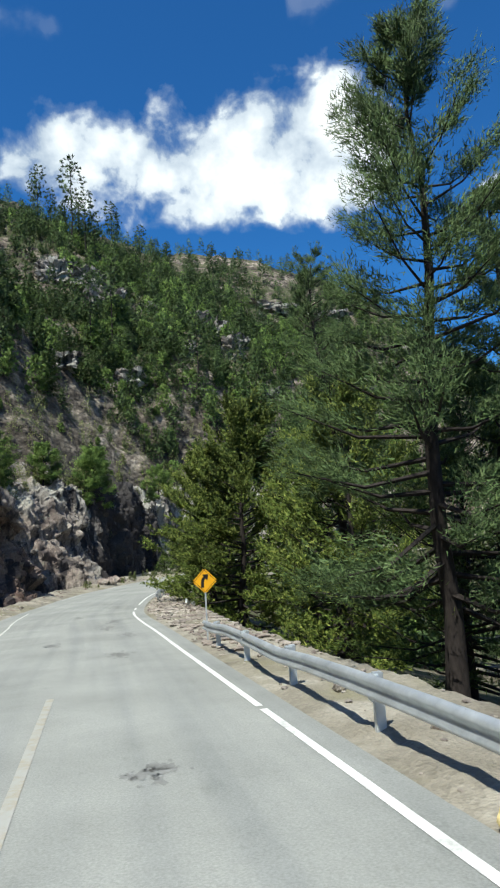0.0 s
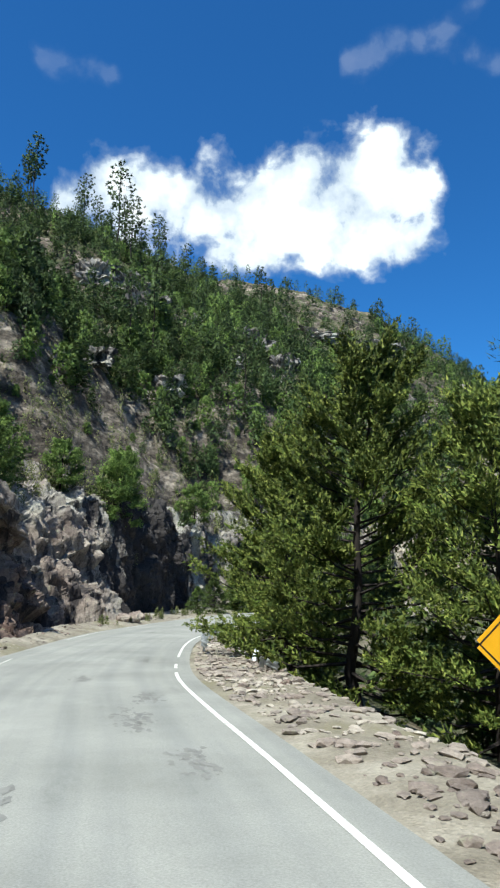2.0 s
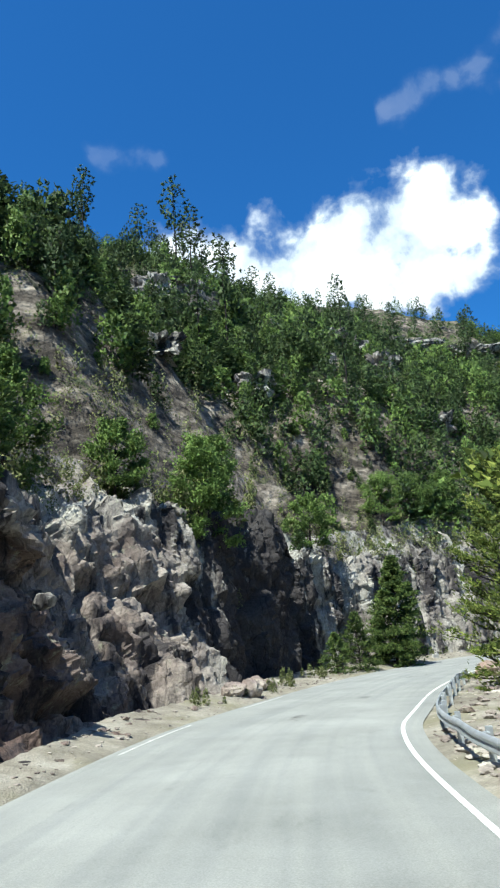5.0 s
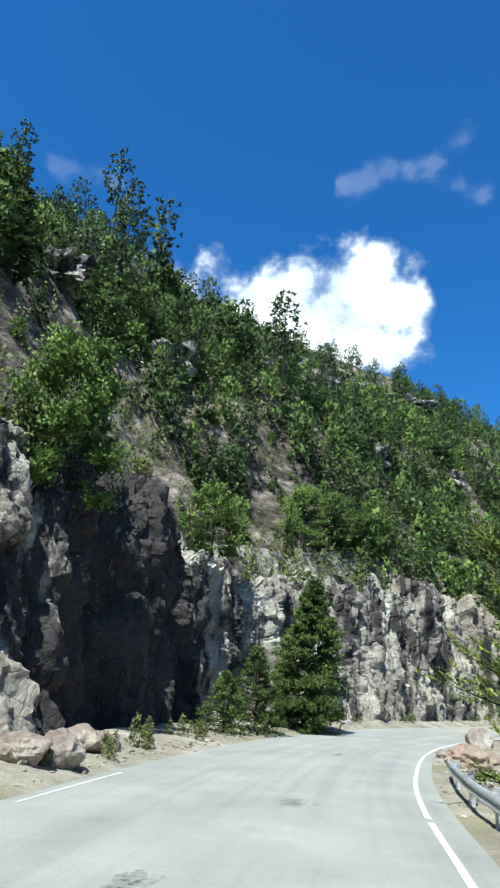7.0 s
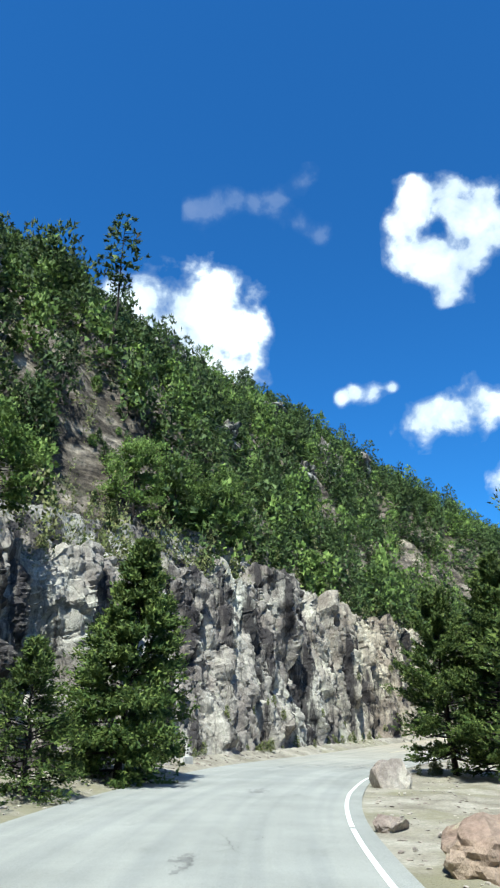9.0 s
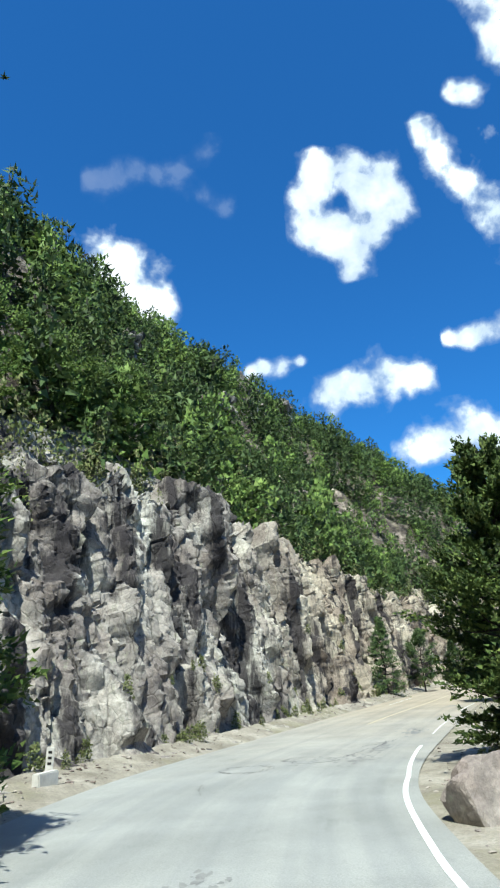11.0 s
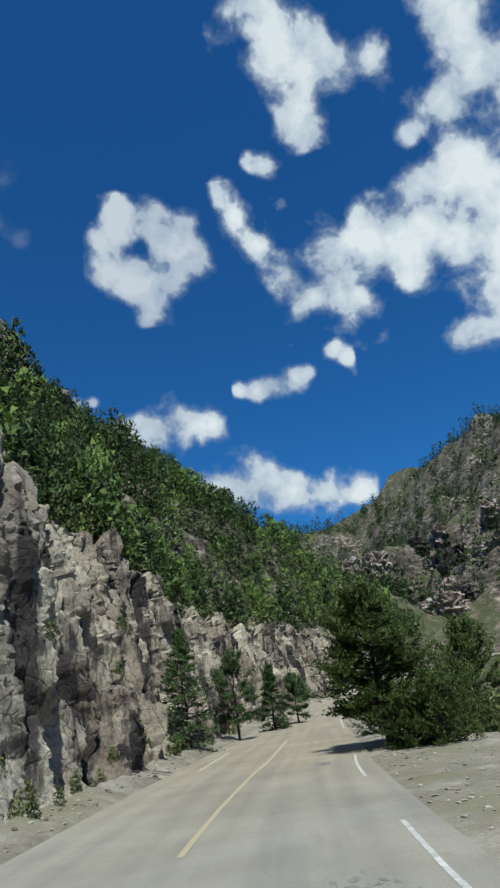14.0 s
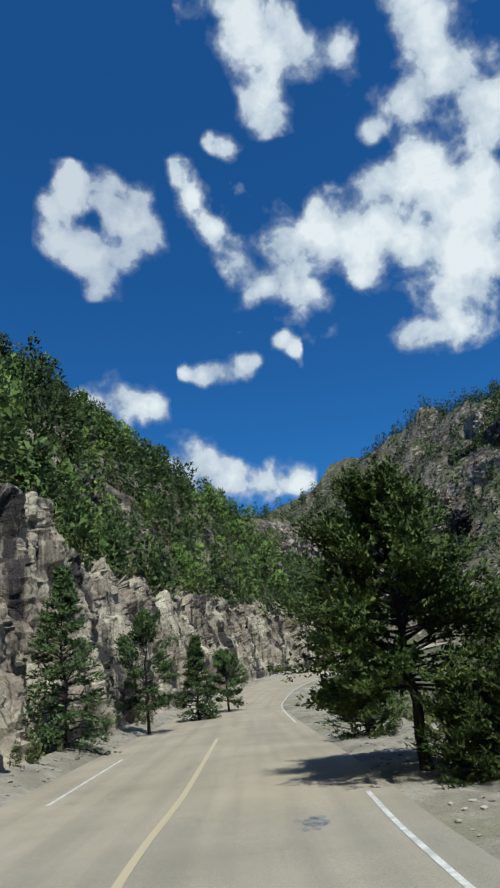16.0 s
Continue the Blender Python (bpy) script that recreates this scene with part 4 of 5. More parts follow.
# --- trees beside the road that stand alone ---
def lone(kind, x, y, height, spread, seed, blades, label, leaf, bark, trunk_r, blade=0.16, wide=0.035, name=None, lean=(0, 0), sprays=12, z=None):
    names = {"pine": "pine_tree", "fir": "conifer", "juniper": "juniper_tree", "oak": "oak_tree", "big_pine": "pine_tree", "shrub": "shrub", "tall_pine": "pine_tree", "spread": "conifer", "bushy": "conifer"}
    nm = name or names[kind]
    thin = 1.0 if kind == "big_pine" else 0.85
    ob = tree(nm, kind, seed, height, spread, int(blades * thin * 0.85), blade, wide / thin ** 1.4, trunk_r, leaf, bark, label, nm.replace("_", " "), lean=lean, sprays=int(sprays * 1.6))
    return stand(ob, x, y, z=z)


def build_lone_trees():
    P, J, F, O, G = PINE_LEAF, JUNIPER_LEAF, FIR_LEAF, OAK_LEAF, GREEN_LEAF
    lone("big_pine", 5.0, 17.6, 17.6, 3.9, 11, 96000, "tall dark-trunked pine on the bank below the guardrail", P, BARK_DARK, 0.27, 0.22, 0.016, sprays=14, lean=(-0.06, 0.0))
    lone("big_pine", 7.6, 20.5, 15.6, 2.6, 14, 26000, "tall pine with dark trunk among others on the bank", P, BARK_DARK, 0.24, 0.24, 0.02, sprays=12)
    lone("big_pine", 3.7, 31.0, 18.4, 2.9, 12, 36000, "tall slender pine with dark trunk behind the guardrail", P, BARK_DARK, 0.25, 0.24, 0.018, sprays=12)
    lone("big_pine", 9.4, 25.0, 13.0, 3.0, 13, 10000, "pine with grey dead lower boughs on the wooded bank", P, BARK_GREY, 0.24, 0.3, 0.03, sprays=9)
    # big yellow-green junipers that hang over the bank
    lone("juniper", -3.1, 51.4, 11.2, 4.1, 21, 84000, "large bushy yellow-green juniper on the bank below the road", J, BARK_DARK, 0.28, 0.21, 0.046, sprays=10)
    lone("juniper", -0.6, 44.6, 13.4, 4.6, 22, 90000, "bushy yellow-green juniper beside the road bank", J, BARK_DARK, 0.25, 0.21, 0.046, sprays=10)
    lone("juniper", 3.8, 41.0, 11.4, 4.2, 29, 46000, "bushy green juniper among others on the bank", J, BARK_DARK, 0.25, 0.24, 0.04, sprays=10)
    lone("juniper", 3.9, 29.5, 10.4, 4.1, 23, 60000, "bushy green juniper behind the guardrail", J, BARK_DARK, 0.22, 0.21, 0.032, sprays=10)
    lone("juniper", 6.6, 21.8, 9.5, 3.6, 24, 34000, "low green juniper in the shade of pines", G, BARK_DARK, 0.18, 0.22, 0.018, sprays=12)
    lone("juniper", 7.9, 13.5, 5.5, 2.6, 25, 9000, "low green juniper on the wooded bank", G, BARK_DARK, 0.16, 0.24, 0.039, sprays=10)
    lone("juniper", -2.6, 65.5, 12.5, 3.8, 26, 46000, "tall yellow-green juniper on the inside of the bend", J, BARK_DARK, 0.26, 0.2, 0.031, sprays=14)
    lone("juniper", 2.8, 92.0, 10.4, 3.4, 27, 22000, "dense green juniper below the rubble on the bend", G, BARK_DARK, 0.24, 0.22, 0.039, sprays=12)
    lone("juniper", -3.2, 78.2, 10.6, 3.1, 28, 44000, "dense green juniper below the guardrail on the bend", J, BARK_DARK, 0.24, 0.2, 0.034, sprays=10)
    # conifers at the foot of the cliffs
    lone("fir", -8.3, 108.4, 9.6, 3.1, 31, 62000, "dense dark green conical conifer at the cliff foot", G, BARK_DARK, 0.16, 0.24, 0.054, sprays=14)
    lone("fir", -11.6, 101.8, 4.6, 1.9, 32, 14000, "small bushy green conifer beside the road edge", G, BARK_DARK, 0.09, 0.18, 0.03, sprays=10)
    lone("fir", -13.3, 98.4, 3.0, 1.4, 33, 9000, "small light green conifer beside the road edge", G, BARK_DARK, 0.07, 0.16, 0.028, sprays=9)
    # right of the second bend
    lone("bushy", 8.4, 110.9, 8.4, 2.6, 41, 56000, "dark green conifer with low boughs beside the boulder", G, BARK_DARK, 0.16, 0.17, 0.044, sprays=12)
    lone("bushy", 9.2, 107.6, 9.4, 2.6, 42, 48000, "dark green conifer with a bare dark trunk near the road", G, BARK_DARK, 0.18, 0.17, 0.044, sprays=12)
    lone("fir", 10.0, 108.5, 8.0, 2.7, 43, 10000, "broad dark green conifer on the grassy flat", G, BARK_DARK, 0.18, 0.26, 0.056, sprays=9)
    lone("pine", 14.5, 100.0, 8.5, 2.8, 44, 7000, "bushy pine on the grassy flat", P, BARK_DARK, 0.2, 0.3, 0.05)
    # the spreading tree over the road near the end, and its neighbours
    lone("spread", 30.7, 140.2, 6.2, 2.8, 51, 80000, "spreading dark green conifer that overhangs the road edge", G, BARK_DARK, 0.15, 0.15, 0.034, sprays=14)
    lone("juniper", 37.0, 139.6, 5.0, 2.2, 52, 26000, "rounded dark green tree on the verge", G, BARK_DARK, 0.16, 0.17, 0.026, sprays=11)
    lone("juniper", 30.2, 136.9, 2.3, 1.6, 53, 14000, "low feathery green bush on the verge", G, BARK_DARK, 0.1, 0.16, 0.022, sprays=10)
    lone("juniper", 33.4, 138.6, 2.5, 1.8, 55, 12000, "low feathery green bush under the trees", G, BARK_DARK, 0.1, 0.16, 0.022, sprays=10)
    lone("juniper", 30.0, 138.3, 1.5, 1.3, 57, 12000, "low feathery green bush before the conifer trunk", G, BARK_DARK, 0.1, 0.16, 0.022, sprays=10)
    lone("juniper", 37.5, 147.0, 1.9, 1.5, 54, 7000, "low rounded dark green bush on the verge", G, BARK_DARK, 0.1, 0.2, 0.03, sprays=8)
    lone("juniper", 45.0, 152.5, 4.6, 2.2, 56, 9000, "rounded dark green tree behind the verge", G, BARK_DARK, 0.15, 0.24, 0.036, sprays=9)
    # small trees at the foot of the last cliff
    for k, x, y, h, r, seed in (("fir", 31.6, 158.2, 7.8, 2.0, 61), ("oak", 40.9, 165.4, 6.2, 1.6, 62), ("fir", 49.8, 171.6, 5.8, 1.5, 63), ("oak", 57.0, 176.5, 4.4, 1.4, 64)):
        lone(k, x, y, h, r, seed, 12000, "small dark green tree at the foot of the roadside cliff", F, BARK_DARK, 0.1, 0.24, 0.04, sprays=14)
    # oaks on the cliff edge
    for x, y, h, r, seed in ((-20.7, 88.6, 7.6, 2.7, 71), (-21.4, 93.4, 4.4, 1.7, 72), (-25.6, 83, 4.6, 1.8, 76), (-28.5, 74, 6.5, 2.4, 77), (-26, 66, 5.5, 2.2, 70), (-15.5, 110.5, 4.8, 2.0, 69), (-7.5, 127, 5.4, 2.6, 79), (-3.5, 131.5, 5.6, 2.6, 73), (1.0, 136.5, 6.4, 2.6, 74), (-0.5, 134.2, 4.6, 1.9, 75), (14, 150, 4.6, 1.8, 78)):
        lone("oak", x, y, h, r, seed, 26000 if seed == 71 else 13000, "light green oak on the cliff edge", O, BARK_DARK, 0.12, 0.2, 0.085, sprays=16)


build_lone_trees()


# --- the wooded hillside: a few grown trees, copied ---
def prototypes():
    protos = {}
    for k, (kind, leaf, bark, name, label, h, r, boughs, tr, fans) in {
        "pine": ("pine", PINE_LEAF, BARK_DARK, "pine_tree", "dark green pine on the steep hillside", 9.5, 2.9, 76, 0.14, 9),
        "fir": ("hill_fir", FIR_LEAF, BARK_DARK, "conifer", "dark green conical conifer on the steep hillside", 9.6, 2.9, 120, 0.14, 7),
        "oak": ("oak", OAK_LEAF, BARK_DARK, "oak_tree", "light green oak on the stony hillside", 6.0, 2.6, 88, 0.11, 10),
        "tall_pine": ("tall_pine", PINE_LEAF, BARK_DARK, "pine_tree", "tall thin pine with flat crown on the ridge", 13, 2.0, 70, 0.14, 16),
        "shrub": ("shrub", SHRUB_LEAF, BARK_GREY, "shrub", "pale green shrub on the stony slope", 2.0, 1.15, 30, 0.03, 9),
    }.items():
        protos[k] = [tree(name, kind, 100 + i * 7 + len(k), h, r, boughs, 0, 0, tr, leaf, bark, label, name.replace("_", " "), "trees on the hillside", sprays=fans, fine=False) for i in range(3)]
    return protos


PROTOS = prototypes()
USED = {}


def plant(kind, variant, x, y, z, turn, size, tall=1.0):
    ob = PROTOS[kind][variant]
    m = pose(x, y, z, 0, 0, turn) @ Matrix.Diagonal((size, size, size * tall, 1))
    if ob.name in USED:
        return copy_thing(ob, m)
    USED[ob.name] = True
    ob.matrix_basis = m
    return ob


# rock ribs that stand clear of the trees: place and half-width
RIBS = ((-32.4, 156, 6.0), (-44.5, 160, 5.0), (-38, 163, 4.5), (-9.5, 175, 7.0), (-3, 169, 4.5), (31.5, 192, 3.6), (35, 196, 3.6), (8, 240, 13), (30, 250, 10))


def before_rib(x, y):
    """Whether a place lies on a rib or just downhill of it."""
    for a, b, r in RIBS:
        u, v = x - a, y - b
        if -r * 0.6 < u * 0.35 - v * 0.94 < r * 0.6 and abs(u * 0.94 + v * 0.35) < r:
            return True
    return False


def slope_spot(rng):
    """Where along the road a tree of the slope stands: most of them over the bends."""
    k = rng.uniform()
    return rng.uniform(86, 130) if k < 0.32 else rng.uniform(120, 170) if k < 0.56 else rng.uniform(150, 280) if k < 0.85 else rng.uniform(86, 320)


def plant_hill():
    rng = np.random.default_rng(5)
    spots = []
    made = {"pine": 0, "fir": 0, "oak": 0, "shrub": 0}
    tries = 0
    while len(spots) < 860 and tries < 26000:
        tries += 1
        s = slope_spot(rng)
        foot = float(along(FOOT, s) + along(LEAN_BACK, s))
        d = foot + 1.2 + 70 * rng.uniform(0, 1) ** 1.35
        x, y, _ = on_road(s, d)
        # bare rock ribs and scree run down the slope
        if fnoise((x, y, 0), 0.05, 3) > (0.64 if s < 185 else 0.8) and d > foot + 4 and s > 128:
            continue
        if before_rib(x, y):
            continue
        gap = 2.0 + d * 0.005
        if any((x - a) ** 2 + (y - b) ** 2 < gap * gap for a, b in spots[-260:]):
            continue
        z = place(x, y, (HILL, CLIFF))
        near = d - foot
        if 96 < s < 113 and near < 5:
            continue
        # bare ledge over the wall at the bend
        if 112 < s < 154 and near < (8 if s < 132 else 3.5) and rng.uniform() < 0.85:
            continue
        roll = rng.uniform()
        if near < 6:
            kind = "oak" if roll < 0.3 else "shrub" if roll < 0.8 else "fir"
        elif near < 30:
            kind = "oak" if roll < 0.16 else "pine" if roll < 0.44 else "fir" if roll < 0.90 else "shrub"
        else:
            kind = "pine" if roll < 0.42 else "fir" if roll < 0.94 else "oak" if roll < 0.97 else "shrub"
        if made[kind] >= {"shrub": 110, "pine": 240, "fir": 230, "oak": 190}[kind]:
            continue
        made[kind] += 1
        spots.append((x, y))
        size = {"oak": 0.9, "shrub": 1.0}.get(kind, 0.93) * rng.uniform(0.6, 1.25) * (0.66 if near < 10 and kind != "shrub" else 0.95 if near < 30 else 0.98 if d < 75 else 0.75) * (0.62 if s > 185 else 0.8 if s < 126 else 0.86 if s < 145 else 0.72)
        plant(kind, int(rng.integers(0, 3)), float(x), float(y), z - 0.15, rng.uniform(0, 360), size, rng.uniform(0.9, 1.2))
    # tall pines that stand out against the sky
    for i, (x, y, h) in enumerate(((-10.1, 137.5, 16), (-41.5, 176, 20), (-44, 181, 15), (-39, 178, 13), (-47, 186, 17), (-45, 236, 16), (-73.6, 191.6, 20), (-86, 218, 14), (-9.4, 219, 16), (-60, 226, 12), (-36, 235, 11), (-98, 205, 13), (-70, 224, 12), (33, 205, 9), (60, 255, 11), (66, 262, 10), (25, 232, 11), (5, 226, 12), (-78, 200, 15), (-64, 208, 13), (-90, 190, 14), (-56, 196, 12), (-40, 208, 13), (-28, 214, 12), (96, 272, 13), (104, 273, 12), (90, 268, 11), (-30, 130, 13), (-27, 136, 12))):
        plant("tall_pine", i % 3, x, y, place(x, y, (HILL,)) - 0.2, i * 77.0, h / 13.0)


plant_hill()


def forest(name, places, seed, label, leaf, blades=40, blade=3, kinds=("pine", "hill_fir", "hill_fir", "pine"), coarse=1.0):
    """Far trees that nobody could count, in one mesh."""
    rng = np.random.default_rng(seed)
    made = [fan_tree(k, 900 + i, 7.4, 2.7, blades, blade, 0.12, coarse)[2:] for i, k in enumerate(kinds)]
    out, ways = [], []
    for x, y, z, size in places:
        v, w = made[int(rng.integers(0, len(made)))]
        v = v * np.array([size, size, size * rng.uniform(0.85, 1.55)])
        a = rng.uniform(0, 6.28)
        c, sn = math.cos(a), math.sin(a)
        out.append(np.stack([v[:, 0] * c - v[:, 1] * sn + x, v[:, 0] * sn + v[:, 1] * c + y, v[:, 2] + z], 1))
        ways.append(np.stack([w[:, 0] * c - w[:, 1] * sn, w[:, 0] * sn + w[:, 1] * c, w[:, 2]], 1))
    v = np.vstack(out)
    me = mesh_of(name, v, np.arange(len(v)).reshape(-1, 3), leaf)
    set_outward(me, np.vstack(ways))
    return tagged(new(name, me), label, "forest", kind="stuff")


def plant_far():
    rng = np.random.default_rng(9)
    ridge, over, mid, low = [], [], [], []
    while len(ridge) < 700:
        s, d = rng.uniform(70, 340), rng.uniform(95, 190)
        x, y, _ = on_road(s, d)
        ridge.append((x, y, place(x, y, (HILL,)) - 0.3, rng.uniform(0.45, 0.95)))
    forest("forest", ridge, 1, "dense dark pine forest along the hill crest", FIR_LEAF, 36, 3)
    while len(mid) < 1450:
        s = slope_spot(rng)
        foot = float(along(FOOT, s) + along(LEAN_BACK, s))
        d = foot + rng.uniform(14, 108)
        x, y, _ = on_road(s, d)
        if fnoise((x, y, 0), 0.05, 3) > (0.64 if s < 185 else 0.8) and s > 128:
            continue
        if before_rib(x, y):
            continue
        mid.append((x, y, place(x, y, (HILL,)) - 0.3, rng.uniform(0.5, 1.05) * (0.85 if 140 < s < 185 else 1.0)))
    forest("forest", mid, 4, "dense dark pines that cover the hillside", FIR_LEAF, 50, 5, ("hill_fir", "hill_fir", "pine", "hill_fir"))
    for seed, count, leaf, kinds, label in ((8, 560, OAK_LEAF, ("oak", "oak", "oak"), "dense green oaks on the slope over the last cliff"), (18, 1500, FIR_LEAF, ("hill_fir", "pine", "hill_fir"), "dark conifers on the slope over the last cliff")):
        woods = []
        while len(woods) < count:
            s = rng.uniform(168, 345)
            foot = float(along(FOOT, s) + along(LEAN_BACK, s))
            x, y, _ = on_road(s, foot + 1.5 + 80 * rng.uniform() ** 1.2)
            woods.append((x, y, place(x, y, (HILL, CLIFF)) - 0.3, rng.uniform(0.36, 0.8)))
        forest("forest", woods, seed, label, leaf, *((26, 8) if leaf is OAK_LEAF else (46, 5)), kinds)
    # bushy growth on the steep slope over the first cliffs
    steep = []
    for i in range(150):
        if i < 70:
            x, y, _ = on_road(rng.uniform(100, 150), rng.uniform(21, 46))
        else:
            x, y = rng.uniform(-32, -14), rng.uniform(117, 146)
        steep.append((float(x), float(y), place(x, y, (HILL, CLIFF)) - 0.2, rng.uniform(0.35, 0.68)))
    forest("forest", steep[::2], 12, "green oak growth on the steep slope over the cliffs", OAK_LEAF, 60, 10, ("oak", "oak", "oak"))
    forest("forest", steep[1::2], 13, "dark young conifers on the steep slope over the cliffs", FIR_LEAF, 80, 6, ("hill_fir", "pine", "hill_fir"))
    while len(low) < 3700:
        s = slope_spot(rng)
        foot = float(along(FOOT, s) + along(LEAN_BACK, s))
        d = foot + 0.8 + 90 * rng.uniform() ** 1.6
        x, y, _ = on_road(s, d)
        if fnoise((x, y, 7), 0.06, 3) > (0.5 if s < 185 else 0.7) and s > 128:
            continue
        low.append((x, y, place(x, y, (HILL, CLIFF)) - 0.1, rng.uniform(0.12, 0.32)))
    ob = forest("undergrowth", low, 6, "green and tan undergrowth between the trees on the slope", SHRUB_LEAF, 10, 5, ("shrub", "oak", "shrub"))
    ob["category"] = "undergrowth"
    while len(over) < 4200:
        x, y = rng.uniform(60, 470), rng.uniform(90, 640)
        q = (x - 17) * 0.866 - (y - 131) * 0.5
        far = (x - 17) * 0.67 + (y - 131) * 0.74
        if (q < 76 and far < 330) or abs(to_road(x, y)[1][0]) < 40:
            continue
        if fnoise((x, y, 5), 0.012, 4) < -0.05 and q < 205 and rng.uniform() < 0.5:
            continue
        over.append((x, y, place(x, y, (GROUND,)) - 0.3, rng.uniform(0.5, 1.15)))
    forest("forest", over, 2, "scattered dark pines on the mountain across the canyon", FIR_LEAF, 16, 3, coarse=1.9)


plant_far()
# ---- guardrails and sign ----
def box_mesh(name, sx, sy, sz, material, bevel=0.01):
    bm = bmesh.new()
    bmesh.ops.create_cube(bm, size=1.0, matrix=Matrix.Diagonal((sx, sy, sz, 1)))
    if bevel:
        bmesh.ops.bevel(bm, geom=bm.edges[:], offset=bevel, segments=2, affect="EDGES")
    me = bpy.data.meshes.new(name)
    bm.to_mesh(me)
    bm.free()
    me.materials.append(material)
    return me


W_BEAM = [(0.0, -0.155), (0.02, -0.15), (0.08, -0.105), (0.08, -0.07), (0.012, -0.02), (0.012, 0.02), (0.08, 0.07), (0.08, 0.105), (0.02, 0.15), (0.0, 0.155)]


def beam(s0, s1, d, h, sag=0.0, seed=0, bend=0.0):
    """A corrugated rail along the road, with a little sag and dents."""
    ss = np.arange(s0, s1 + 0.01, 0.25)
    rng = np.random.default_rng(seed)
    kn = np.arange(s0 - 2, s1 + 4, 2.0)
    dent = np.interp(ss, kn, rng.normal(0, 0.035, len(kn)))
    dip = np.interp(ss, kn, rng.normal(0, 0.03, len(kn)))
    verts = []
    prof = W_BEAM + [(x - 0.006, y) for x, y in W_BEAM[::-1]]
    for s, a, b in zip(ss, dent, dip):
        end = max(0.0, 1.2 - (s - s0)) if bend else 0.0
        end2 = max(0.0, 1.6 - (s1 - s))
        for x, y in prof:
            verts.append(on_road(s, d + x + a - (end + end2 * 0.12) * bend, h + y + b - sag * end2 - end * 0.15 * abs(bend)))
    n = len(prof)
    i = np.arange(len(ss) * n).reshape(len(ss), n)
    f = np.stack([i[:-1], np.roll(i[:-1], -1, 1), np.roll(i[1:], -1, 1), i[1:]], -1).reshape(-1, 4)
    return np.array(verts), f


def guardrail(s0, s1, d, seed, label, first=1.2, gap=4.0, bend=0.0, h=0.58):
    ob = tagged(new("guardrail"), label, "guardrail")
    v, f = beam(s0, s1, d, h, 0.03, seed, bend)
    part("rail", mesh_of("rail", v, f, STEEL, True), ob, "dented galvanised corrugated steel rail")
    post = box_mesh("post", 0.09, 0.14, 1.06, STEEL)
    block = box_mesh("spacer", 0.16, 0.13, 0.34, STEEL)
    s = s0 + first
    while s < s1:
        c = on_road(s, d - 0.12, 0.24)
        t = on_road(s + 0.3, d - 0.12, 0.24) - c
        a = math.degrees(math.atan2(t[1], t[0]))
        p = new("post", post)
        p.parent = ob
        p.matrix_basis = pose(*c, 0, 0, a)
        b = new("spacer", block)
        b.parent = p
        b.matrix_basis = pose(0.0, 0.06, h - 0.24)
        s += gap
    return ob


guardrail(14, 65.6, -4.85, 1, "grey galvanised steel guardrail on posts beside the road", first=1.0, gap=4.05)
guardrail(95.5, 131, -5.0, 2, "bent galvanised guardrail round the bend, buckled at its end", first=1.6, gap=3.8, bend=0.25, h=0.5)


def fallen_rail():
    """A torn length of rail on leaning posts past the verge."""
    ob = tagged(new("guardrail"), "torn fallen length of guardrail on leaning posts", "guardrail")
    v, f = beam(85.5, 91.5, -7.6, 0.2, 0.1, 7, 0.0)
    part("rail", mesh_of("rail", v, f, STEEL, True), ob)
    for s, tilt in ((91.2, 25), (88.2, -12)):
        p = new("post", box_mesh("post", 0.12, 0.18, 1.0, STEEL))
        p.parent = ob
        c = on_road(s, -7.3, 0.15)
        p.matrix_basis = pose(*c, 10, tilt, 75)
    return ob


fallen_rail()


